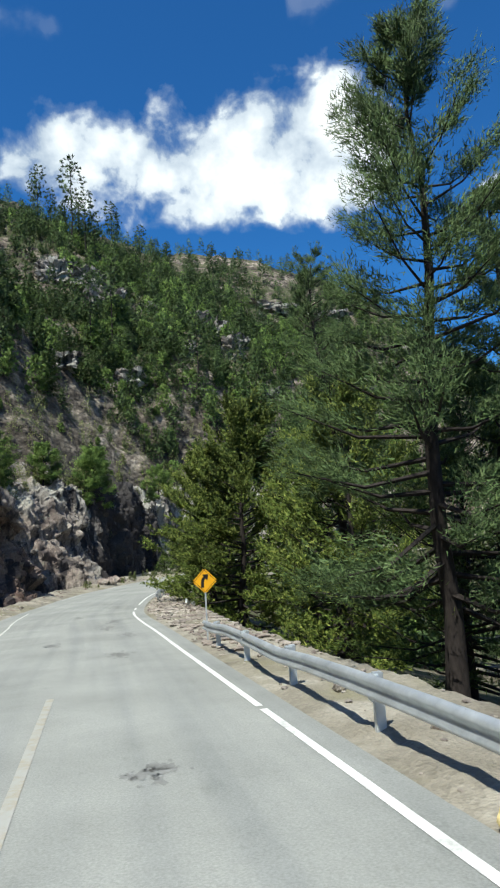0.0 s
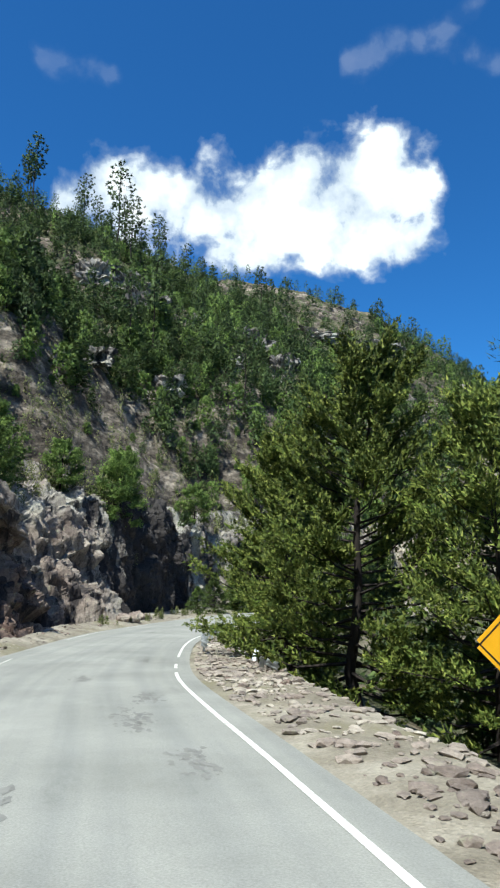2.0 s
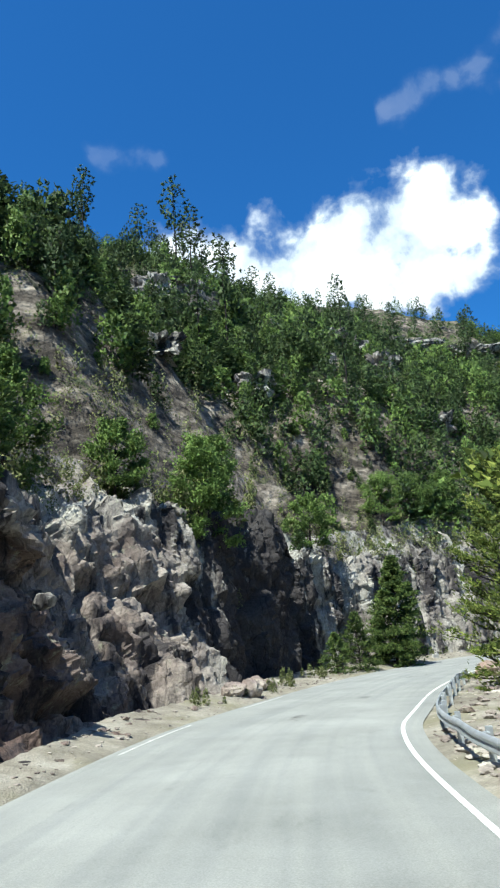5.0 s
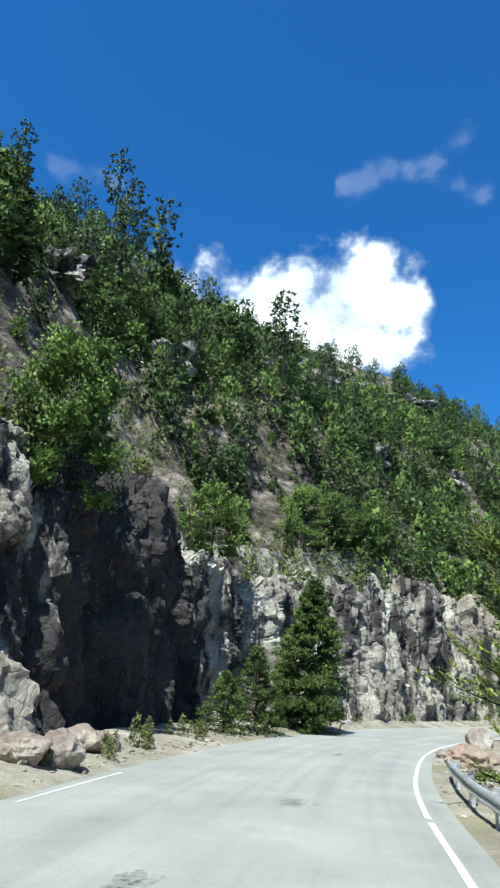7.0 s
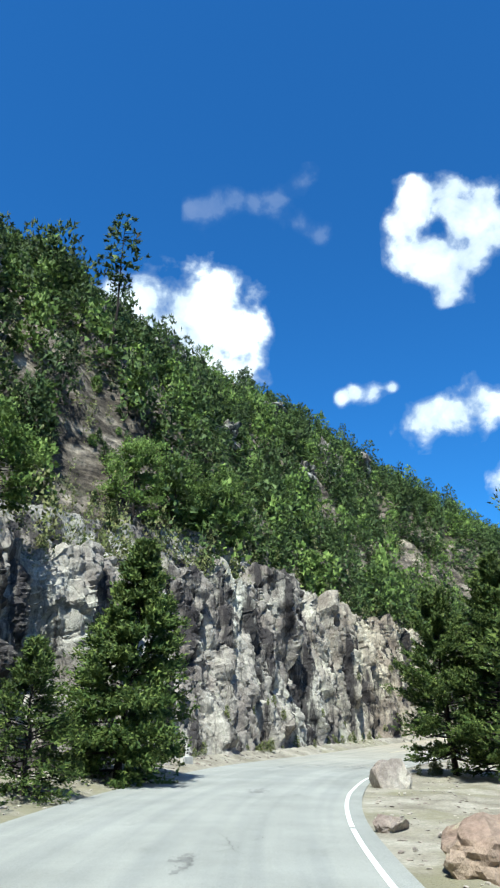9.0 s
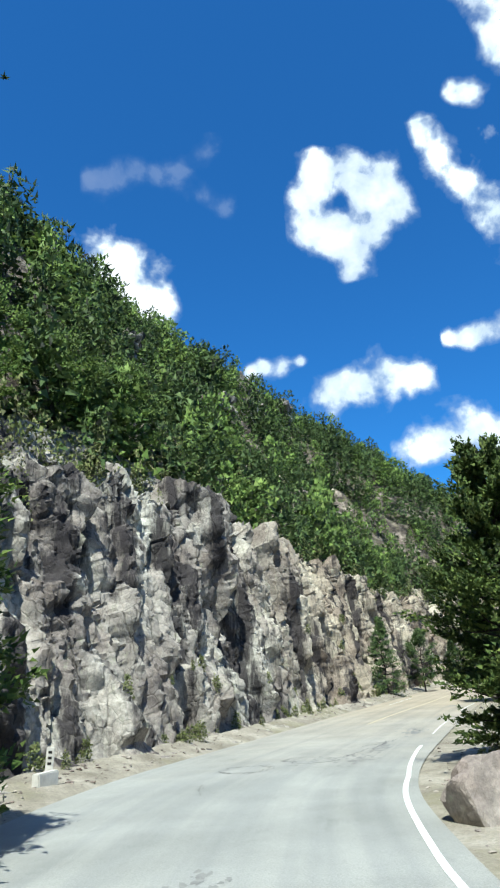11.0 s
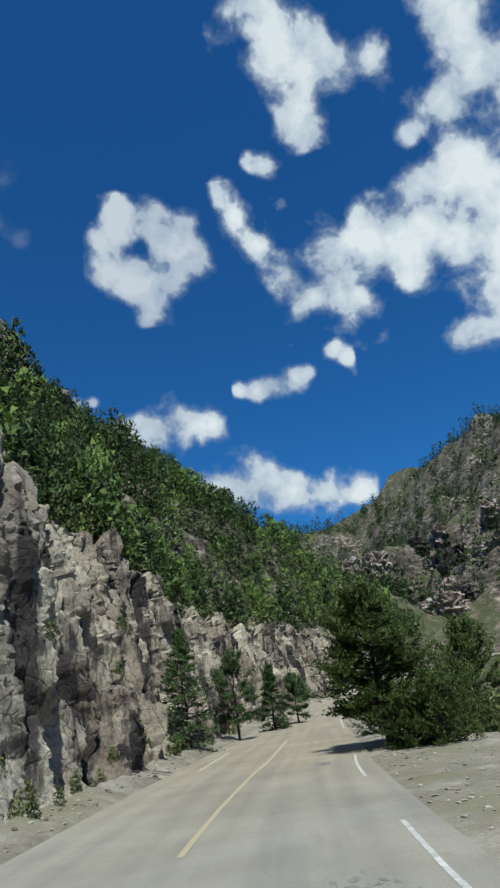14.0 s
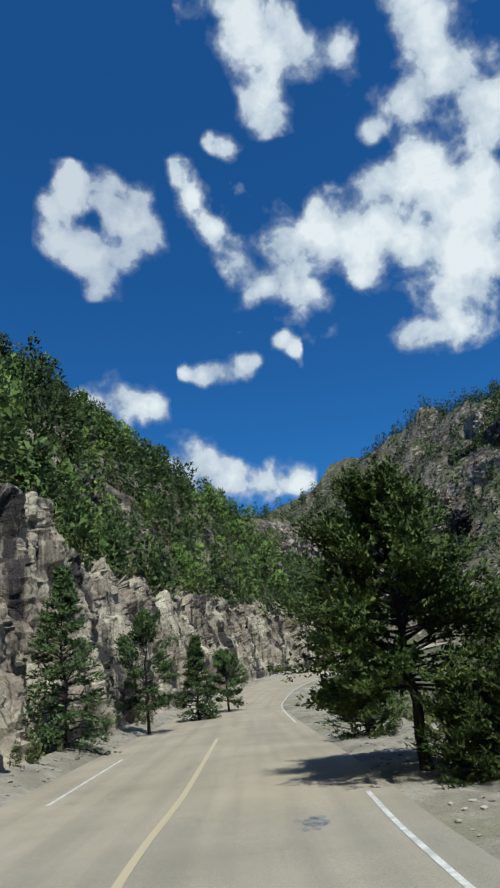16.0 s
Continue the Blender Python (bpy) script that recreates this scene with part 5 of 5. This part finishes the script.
def curve_sign():
    """The diamond warning sign with a bent arrow."""
    ob = tagged(new("road_sign"), "yellow diamond warning sign with black right-curve arrow on a pole", "road sign")
    base = Vector((-1.6, 23.4, -1.3))
    pm = box_mesh("pole", 0.055, 0.055, 2.9, STEEL, 0.004)
    p = part("pole", pm, ob, "thin grey steel pole")
    p.matrix_basis = pose(0, 0, 0.2)
    bm = bmesh.new()
    bmesh.ops.create_cube(bm, size=1.0, matrix=Matrix.Diagonal((0.6, 0.012, 0.6, 1)))
    upright = [e for e in bm.edges if abs(e.verts[0].co.y - e.verts[1].co.y) > 0.005]
    bmesh.ops.bevel(bm, geom=upright, offset=0.05, segments=4, affect="EDGES")
    me = bpy.data.meshes.new("panel")
    bm.to_mesh(me)
    bm.free()
    me.materials.append(SIGN_YELLOW)
    panel = part("panel", me, ob, "yellow diamond panel")
    panel.matrix_basis = pose(0, -0.045, 1.42, 0, 45, 0)
    # border line, set in from the edge
    v, f = [], []
    for k, r in enumerate((0.265, 0.25)):
        v += [(-r, 0, -r), (r, 0, -r), (r, 0, r), (-r, 0, r)]
    f = [(i, (i + 1) % 4, 4 + (i + 1) % 4, 4 + i) for i in range(4)]
    border = part("border", mesh_of("border", v, f, SIGN_BLACK), panel)
    border.matrix_basis = pose(0, -0.0085, 0)
    # arrow: a stem that rises and bends to the right, then a head
    pts = [(-0.085, -0.22)]
    for a in np.linspace(180, 126, 9):
        pts.append((0.135 + 0.22 * math.cos(math.radians(a)), -0.06 + 0.22 * math.sin(math.radians(a))))
    pts = np.array(pts)
    t = unit(np.gradient(pts, axis=0))
    nrm = np.stack([-t[:, 1], t[:, 0]], 1)
    w = 0.05
    left, right_ = pts + nrm * w, pts - nrm * w
    n = len(pts)
    verts = [(x, 0, z) for x, z in left] + [(x, 0, z) for x, z in right_]
    faces = [(i, i + 1, n + i + 1, n + i) for i in range(n - 1)]
    e, d = pts[-1], t[-1]
    q = np.array([-d[1], d[0]])
    k = len(verts)
    for c in (e + q * 0.135 - d * 0.01, e - q * 0.135 - d * 0.01, e + d * 0.15 - q * 0.004, e + d * 0.15 + q * 0.004):
        verts.append((c[0], 0, c[1]))
    faces.append((k, k + 1, k + 2, k + 3))
    arrow = part("arrow", mesh_of("arrow", verts, faces, SIGN_BLACK), ob, "black bent arrow")
    arrow.matrix_basis = pose(0, -0.0535, 1.42)
    ob.matrix_basis = pose(*base, 0, 0, 4)
    return ob


curve_sign()


# ---- boulders and rubble ----
def rock_mesh(name, seed, sx, sy, sz, material, detail=3, rough=0.35):
    bm = bmesh.new()
    bmesh.ops.create_icosphere(bm, subdivisions=detail, radius=1.0)
    rng = random.Random(seed)
    off = Vector((rng.uniform(0, 50), rng.uniform(0, 50), rng.uniform(0, 50)))
    faces = [(Vector((rng.gauss(0, 1), rng.gauss(0, 1), rng.gauss(0, 0.8))).normalized(), rng.uniform(0.48, 0.78)) for _ in range(9)]
    for v in bm.verts:
        p = v.co.copy()
        c = noise.voronoi(p * 1.1 + off)[0]
        v.co = p * (0.8 + rough * (c[1] - c[0]) + 0.12 * noise.fractal(p * 2 + off, 1, 2, 3))
        # flat faces, as broken rock has
        for n, deep in faces:
            over = v.co.dot(n) - deep
            if over > 0:
                v.co -= n * over * 0.9
        v.co.x *= sx
        v.co.y *= sy
        v.co.z *= sz
    me = bpy.data.meshes.new(name)
    bm.to_mesh(me)
    bm.free()
    me.materials.append(material)
    return me


def boulder(x, y, sx, sy, sz, seed, turn, label, material=ROCK):
    ob = tagged(new("boulder", rock_mesh("boulder", seed, sx, sy, sz, material, 4)), label, "boulder")
    ob.matrix_basis = pose(x, y, place(x, y, (ROAD, VERGE_R, VERGE_L)) + sz * 0.35, 0, 0, turn)
    return ob


boulder(2.55, 105.9, 1.1, 0.95, 0.85, 4, 20, "pale grey boulder beside the white edge line", ROCK_PALE)
boulder(-2.95, 89.3, 1.25, 1.0, 0.7, 5, 40, "broken tan rock slab on the gravel verge", ROCK_TAN)
boulder(-1.2, 92.0, 0.7, 0.5, 0.35, 6, 80, "broken tan rock on the gravel verge", ROCK_TAN)
boulder(-2.6, 94.5, 0.6, 0.5, 0.3, 16, 10, "broken reddish rock on the gravel verge", ROCK_WARM)
boulder(-17.3, 83.5, 0.9, 0.7, 0.6, 7, 0, "reddish broken rock at the cliff foot", ROCK_WARM)
boulder(-20.0, 62.0, 0.5, 0.4, 0.3, 8, 0, "whitish stone at the road edge")


for i, (x, y, a, b, c) in enumerate(((-17.6, 78.4, 0.8, 0.7, 0.6), (-17.0, 79.2, 0.9, 0.8, 0.7), (-17.4, 81.6, 0.6, 0.5, 0.45), (-16.7, 84.8, 0.7, 0.6, 0.5), (-16.9, 80.0, 0.4, 0.35, 0.3))):
    boulder(x, y, a, b, c, 60 + i, i * 50, "reddish broken boulder at the cliff foot", ROCK_WARM)
boulder(2.25, 5.9, 0.26, 0.2, 0.2, 70, 30, "cream-painted stone at the foot of the guardrail", CREAM)


def outcrop(x, y, w, depth, tall, seed, turn, lift=0.42, material=ROCK, broken=1.0, label="pale grey jointed rock outcrop on the wooded slope"):
    """A jointed rock rib that stands out of the wooded slope."""
    bm = bmesh.new()
    bmesh.ops.create_cube(bm, size=2.0)
    bmesh.ops.subdivide_edges(bm, edges=bm.edges[:], cuts=11, use_grid_fill=True)
    off = Vector((seed * 3.7, seed * 1.3, 0))
    for v in bm.verts:
        p = v.co.copy()
        r = p.normalized() * 1.15
        p = p.lerp(r, 0.6)
        q = Vector((p.x * w, p.y * depth, p.z * tall))
        a = noise.voronoi(Vector((q.x * 0.45, q.y * 0.45, q.z * 0.7)) + off)
        b = noise.voronoi(Vector((q.x * 1.3, q.y * 1.3, q.z * 1.9)) + off)
        k = (noise.cell(a[1][0] * 9.1) - 0.5) * 0.34 + min(0, (a[0][1] - a[0][0]) * 0.9 - 0.2) + (noise.cell(b[1][0] * 5.3) - 0.5) * 0.12
        v.co = q * (1 + k * broken)
    me = bpy.data.meshes.new("rock_outcrop")
    bm.to_mesh(me)
    bm.free()
    me.materials.append(material)
    ob = tagged(new("rock_outcrop", me), label, "rock outcrop")
    ob.matrix_basis = pose(x, y, place(x, y, (HILL, GROUND)) + tall * lift, 0, 0, turn)
    return ob


for i, (x, y, w, dp, tl, turn) in enumerate((
    (-32.4, 156, 6.0, 3.4, 6.0, 40), (-44.5, 160, 5.2, 3.2, 4.2, 30), (-38, 163, 4.6, 2.8, 3.4, 40), (-9.5, 175, 7.2, 3.2, 5.0, 35), (-3, 169, 4.6, 2.8, 4.0, 50), (31.5, 192, 2.6, 2.4, 6.0, 40),
    (35, 196, 3.0, 2.2, 4.5, 60), (8, 238, 13, 4, 3.0, 20), (30, 247, 10, 4, 2.6, 20), (-24, 168, 4, 2, 2.4, 30), (-14, 152, 3, 2, 2.4, 30), (-22, 128, 3, 2, 2.2, 30), (-30, 110, 3, 2, 2.0, 10), (22, 178, 3, 2, 2.6, 40), (5, 160, 3.2, 2, 2.6, 40), (56, 232, 4, 2.4, 4, 50))):
    outcrop(x, y, w, dp, tl, i + 1, turn)


def crags():
    """Dark rock bands on the mountain across the canyon."""
    rng = np.random.default_rng(77)
    for i in range(80):
        q, far = rng.uniform(80, 215), rng.uniform(20, 330)
        x, y = 17 + (0.74 * q + 0.5 * far) / 0.976, 131 + (0.866 * far - 0.67 * q) / 0.976
        if abs(to_road(x, y)[1][0]) > 45:
            outcrop(float(x), float(y), rng.uniform(5, 16), rng.uniform(3, 6), rng.uniform(2.5, 8), 40 + i, rng.uniform(35, 75), 0.1, (ROCK_STAINED, ROCK_WARM)[i % 2], 0.45, "dark jointed rock ledge on the mountain across the canyon")


crags()


def on_verge(s, d):
    """The height of the verge or road at a place along the road, or None at the rock face."""
    if d > float(along(FOOT, s)) - 0.45:
        return None
    x, y, _ = on_road(s, d)
    return surface_z(float(x), float(y), (ROAD, VERGE_R, VERGE_L, GROUND))


def rubble():
    """Loose stones on the verges, each its own object on a shared mesh."""
    kinds = [rock_mesh("stone", 40 + i, 1.0, 0.8, 0.55, (ROCK_PALE, ROCK_WARM, ROCK_PALE)[i % 3], 1) for i in range(6)]
    rng = np.random.default_rng(12)
    n = 0
    rest = []
    for s0, s1, d0, d1, count, big in ((78, 96, -8.5, -5.0, 95, 0.2), (96, 128, -7.5, -5.6, 70, 0.22), (128, 142, -9.5, -4.9, 70, 0.22), (92, 122, 4.9, 8.0, 60, 0.18), (122, 165, 4.8, 7.0, 80, 0.13), (165, 230, 4.7, 6.2, 70, 0.12), (190, 214, -9, -4.8, 20, 0.1), (50, 78, -6.8, -5.3, 60, 0.14)):
        for _ in range(count):
            s, d = rng.uniform(s0, s1), rng.uniform(d0, d1)
            x, y, _ = on_road(s, d)
            r = big * rng.uniform(0.25, 1.0) ** 1.3 * 1.6
            z = on_verge(s, d)
            if z is None:
                continue
            n += 1
            if n % 9 > 4:
                rest.append((s, d, r))
                continue
            ob = tagged(new("stone", kinds[int(rng.integers(0, 6))]), "loose broken stone on the gravel verge", "stone", "stones on the verge")
            ob.matrix_basis = pose(float(x), float(y), z + r * 0.15, rng.uniform(-20, 20), rng.uniform(-20, 20), rng.uniform(0, 360)) @ Matrix.Scale(r, 4)
    # the small rest, past counting
    base = np.array([v.co for v in kinds[0].vertices])
    tri = np.array([p.vertices for p in kinds[0].polygons])
    out = []
    for k in range(4200):
        if k < len(rest):
            s, d, r = rest[k]
        else:
            side = rng.uniform() < 0.55
            s, d, r = rng.uniform(46, 240), (rng.uniform(-8.5, -4.6) if side else rng.uniform(4.6, 6.6)), rng.uniform(0.03, 0.12)
            if k % 4 == 0:
                s, d, r = rng.uniform(62, 108), rng.uniform(-7.8, -4.75), 0.3 * rng.uniform(0.25, 1.0) ** 1.5
        z = on_verge(s, d)
        if z is None:
            continue
        x, y, _ = on_road(s, d)
        a = rng.uniform(0, 6.28)
        m = np.array([[math.cos(a), -math.sin(a), 0], [math.sin(a), math.cos(a), 0], [0, 0, 1]])
        out.append((base @ m.T * r * rng.uniform(0.7, 1.2, 3) * np.array([1.15, 1.15, 0.6]) + np.array([x, y, z + r * 0.15]), tri))
    v, f = join(out)
    tagged(new("rubble", mesh_of("rubble", v, f, ROCK_PALE)), "broken stones and gravel along the verges", "rubble", kind="stuff")


rubble()


def verge_plants():
    rng = np.random.default_rng(21)
    for s0, s1, d0, d1, count, lo, hi in ((116, 131, 5.1, 6.9, 18, 0.22, 0.42), (128, 142, 5.6, 7.4, 10, 0.3, 0.5), (154, 215, 5.5, 6.9, 80, 0.2, 0.48), (209, 245, -10, -6.4, 56, 0.25, 0.5), (197, 207, -9.5, -6.6, 26, 0.3, 0.65), (206, 222, -16, -9.5, 24, 0.4, 0.8), (186, 206, -15, -9.5, 20, 0.5, 1.2), (150, 185, -16, -11, 14, 0.3, 0.7), (216, 240, 5.2, 6.4, 12, 0.2, 0.4)):
        for _ in range(count):
            x, y, _ = on_road(rng.uniform(s0, s1), rng.uniform(d0, d1))
            plant("shrub", int(rng.integers(0, 3)), float(x), float(y), place(float(x), float(y)) - 0.05, rng.uniform(0, 360), rng.uniform(lo, hi))

    # green tufts in the shade of the conifer
    for _ in range(14):
        x, y = rng.uniform(5.6, 10.5), rng.uniform(110.5, 116.0)
        if to_road(x, y)[1][0] > -6.0:
            continue
        plant("shrub", int(rng.integers(0, 3)), x, y, place(x, y) - 0.05, rng.uniform(0, 360), rng.uniform(0.2, 0.4))


verge_plants()


def bank_woods():
    """Young trees and undergrowth on the wooded bank right of the first stretch."""
    rng = np.random.default_rng(33)
    for _ in range(52):
        s, d = rng.uniform(62, 125), rng.uniform(-38, -14)
        x, y, _ = on_road(s, d)
        kind = ("fir", "pine", "oak")[int(rng.integers(0, 3))]
        plant(kind, int(rng.integers(0, 3)), float(x), float(y), place(float(x), float(y)) - 0.2, rng.uniform(0, 360), rng.uniform(0.55, 1.15))
    for _ in range(40):
        s, d = rng.uniform(150, 250), rng.uniform(-45, -18)
        x, y, _ = on_road(s, d)
        kind = ("fir", "fir", "oak")[int(rng.integers(0, 3))]
        plant(kind, int(rng.integers(0, 3)), float(x), float(y), place(float(x), float(y)) - 0.2, rng.uniform(0, 360), rng.uniform(0.4, 0.8))


bank_woods()


# ---- worn places in the asphalt ----
def road_crack(s, d, length, across, seed, wide=0.05, branch=2):
    """A crack or bitumen seam that wanders over the asphalt."""
    rng = np.random.default_rng(seed)
    out = []
    for b in range(branch + 1):
        n = max(6, int(length / 0.12))
        k = np.linspace(0, 1, n)
        dy = np.cumsum(rng.normal(0, 0.035, n))
        dx = np.cumsum(rng.normal(0, 0.02, n))
        L = length * (1 if b == 0 else rng.uniform(0.25, 0.6))
        s0, d0 = s + (0 if b == 0 else rng.uniform(0, length * 0.6)), d + (0 if b == 0 else rng.uniform(-0.35, 0.35))
        ss = s0 + k * L * math.cos(across) + dx
        dd = d0 + k * L * math.sin(across) + dy + (0.25 * np.sin(k * 5 + b) if b else 0)
        w = wide * rng.uniform(0.2, 1.0, n) * np.sin(np.pi * np.clip(k, 0.02, 0.98)) ** 0.4
        a = on_road(ss, dd + w, 0.064 - 0.012 * np.abs(dd))
        c = on_road(ss, dd - w, 0.064 - 0.012 * np.abs(dd))
        v = np.stack([a, c], 1).reshape(-1, 3)
        i = np.arange(n - 1) * 2
        out.append((v, np.stack([i, i + 1, i + 3, i + 2], 1)))
    v, f = join(out)
    return tagged(new("road_crack", mesh_of("road_crack", v, f, CRACK)), "dark crack across the pale asphalt", "road crack", "cracks in the road", "structure")


def road_patch(s, d, length, width, seed, holes=0.25):
    """A scabbed patch where the top coat has worn away: ragged dark flakes."""
    rng = np.random.default_rng(seed)
    out = []
    for _ in range(int(40 + length * width * 26)):
        cs, cd = s + rng.normal(0, 0.35) * length, d + rng.normal(0, 0.35) * width
        n = 9
        a = np.linspace(0, 2 * np.pi, n, endpoint=False)
        r = 0.11 * rng.uniform(0.12, 1.0) ** 1.6 * rng.uniform(0.35, 1.3, n)
        ss, dd = cs + r * np.cos(a) * 2.2, cd + r * np.sin(a)
        v = np.vstack([on_road(cs, cd, 0.064 - 0.012 * abs(cd)), on_road(ss, dd, 0.064 - 0.012 * np.abs(dd))])
        i = np.arange(n)
        out.append((v, np.stack([np.zeros(n, int), 1 + i, 1 + (i + 1) % n, 1 + (i + 1) % n], 1)[:, :3]))
    v, f = join(out)
    return tagged(new("road_patch", mesh_of("road_patch", v, f, WORN)), "scabbed dark worn patch in the pale asphalt", "road patch", "worn patches in the road", "structure")


def crack_loop(s, d, ls, ld, seed, wide=0.09):
    """A sunken patch outlined by dark broken bitumen."""
    rng = np.random.default_rng(seed)
    n = 72
    a = np.linspace(0, 2 * np.pi, n + 1)
    wob = np.interp(a, np.linspace(0, 2 * np.pi, 19), np.append(w0 := rng.normal(0, 0.1, 18), w0[0]))
    out = []
    for k in range(2):
        jit = np.cumsum(rng.normal(0, 0.012, n + 1)) + k * rng.normal(0, 0.06)
        ss, dd = s + (ls + wob + jit) * np.cos(a), d + (ld + wob + jit) * np.sin(a)
        w = wide * (1.0 - 0.5 * k) * rng.uniform(-0.25, 1.0, n + 1).clip(0) * np.interp(a, np.linspace(0, 2 * np.pi, 13), rng.uniform(0.2, 1.4, 13))
        p0 = on_road(ss + w * np.cos(a), dd + w * np.sin(a), 0.064 + k * 0.001 - 0.012 * np.abs(dd))
        p1 = on_road(ss - w * np.cos(a), dd - w * np.sin(a), 0.064 + k * 0.001 - 0.012 * np.abs(dd))
        i = np.arange(n) * 2
        out.append((np.stack([p0, p1], 1).reshape(-1, 3), np.stack([i, i + 1, i + 3, i + 2], 1)))
    v, f = join(out)
    return tagged(new("road_crack", mesh_of("road_crack", v, f, CRACK)), "dark ring of broken bitumen round a sunken patch in the pale asphalt", "road crack", "cracks in the road", "structure")


crack_loop(163.1, 0.75, 0.95, 0.75, 151)
crack_loop(165.2, -0.75, 0.9, 0.9, 152)
for i, (s, d, l, a) in enumerate(((163.6, 0.1, 1.6, -1.2), (164.4, -0.2, 2.2, -0.9), (165.6, -1.7, 3.4, -0.15), (167.5, -2.3, 5.0, -0.06), (158.0, 0.5, 2.4, 0.3), (90, -2.4, 3.0, 0.2), (120, 1.0, 2.5, 1.3), (137, -1.6, 2.5, 0.2), (146, 0.4, 2.2, 1.4), (176, -2.6, 2.0, 0.1))):
    road_crack(s, d, l, a, 50 + i, 0.05 if 162 < s < 169 else 0.014)
for i, (s, d, l, w) in enumerate(((51, -2.0, 0.5, 0.4), (64, -2.0, 1.4, 0.5), (69, 0.2, 1.2, 0.5), (71, -2.6, 1.6, 0.5), (75.5, -1.9, 2.6, 0.7), (79, -2.5, 1.8, 0.6), (84, -0.6, 1.4, 0.4), (92, -2.5, 2.2, 0.3), (113, 0.2, 1.4, 0.5), (121, -1.0, 1.0, 0.4), (136, -0.6, 1.0, 0.3), (150, -0.8, 1.5, 0.5), (165, -2.4, 2.4, 0.7), (169, -2.6, 2.4, 0.6), (176, -2.8, 3.0, 0.8), (196, -2.6, 0.8, 0.3))):
    road_patch(s, d, l, w, 80 + i)


def kilometre_post():
    """A small white post with a dark plate mark, and the low culvert wall beside it."""
    x, y = -4.15, 117.1
    ob = tagged(new("kilometre_post"), "small white kilometre post on the rocks at the cliff foot", "road post")
    p = part("post", box_mesh("post", 0.22, 0.12, 1.0, CONCRETE, 0.02), ob)
    p.matrix_basis = pose(0, 0, 0.42)
    for k in range(3):
        bar = part("marking", box_mesh("marking", 0.11, 0.012, 0.07, SIGN_BLACK, 0.002), ob, "dark bar of a painted number")
        bar.matrix_basis = pose(0, -0.064, 0.78 - k * 0.15)
    ob.matrix_basis = pose(x, y, place(x, y, (CLIFF, VERGE_L, GROUND)) - 0.12, 0, 4, -10)
    wall = tagged(new("culvert_wall", box_mesh("culvert_wall", 0.9, 0.25, 0.4, CONCRETE, 0.03)), "low pale concrete culvert wall at the road edge", "culvert wall")
    x, y = -4.3, 116.0
    wall.matrix_basis = pose(x, y, place(x, y, (ROAD, VERGE_L, GROUND)) + 0.1, 0, 0, 50)


kilometre_post()
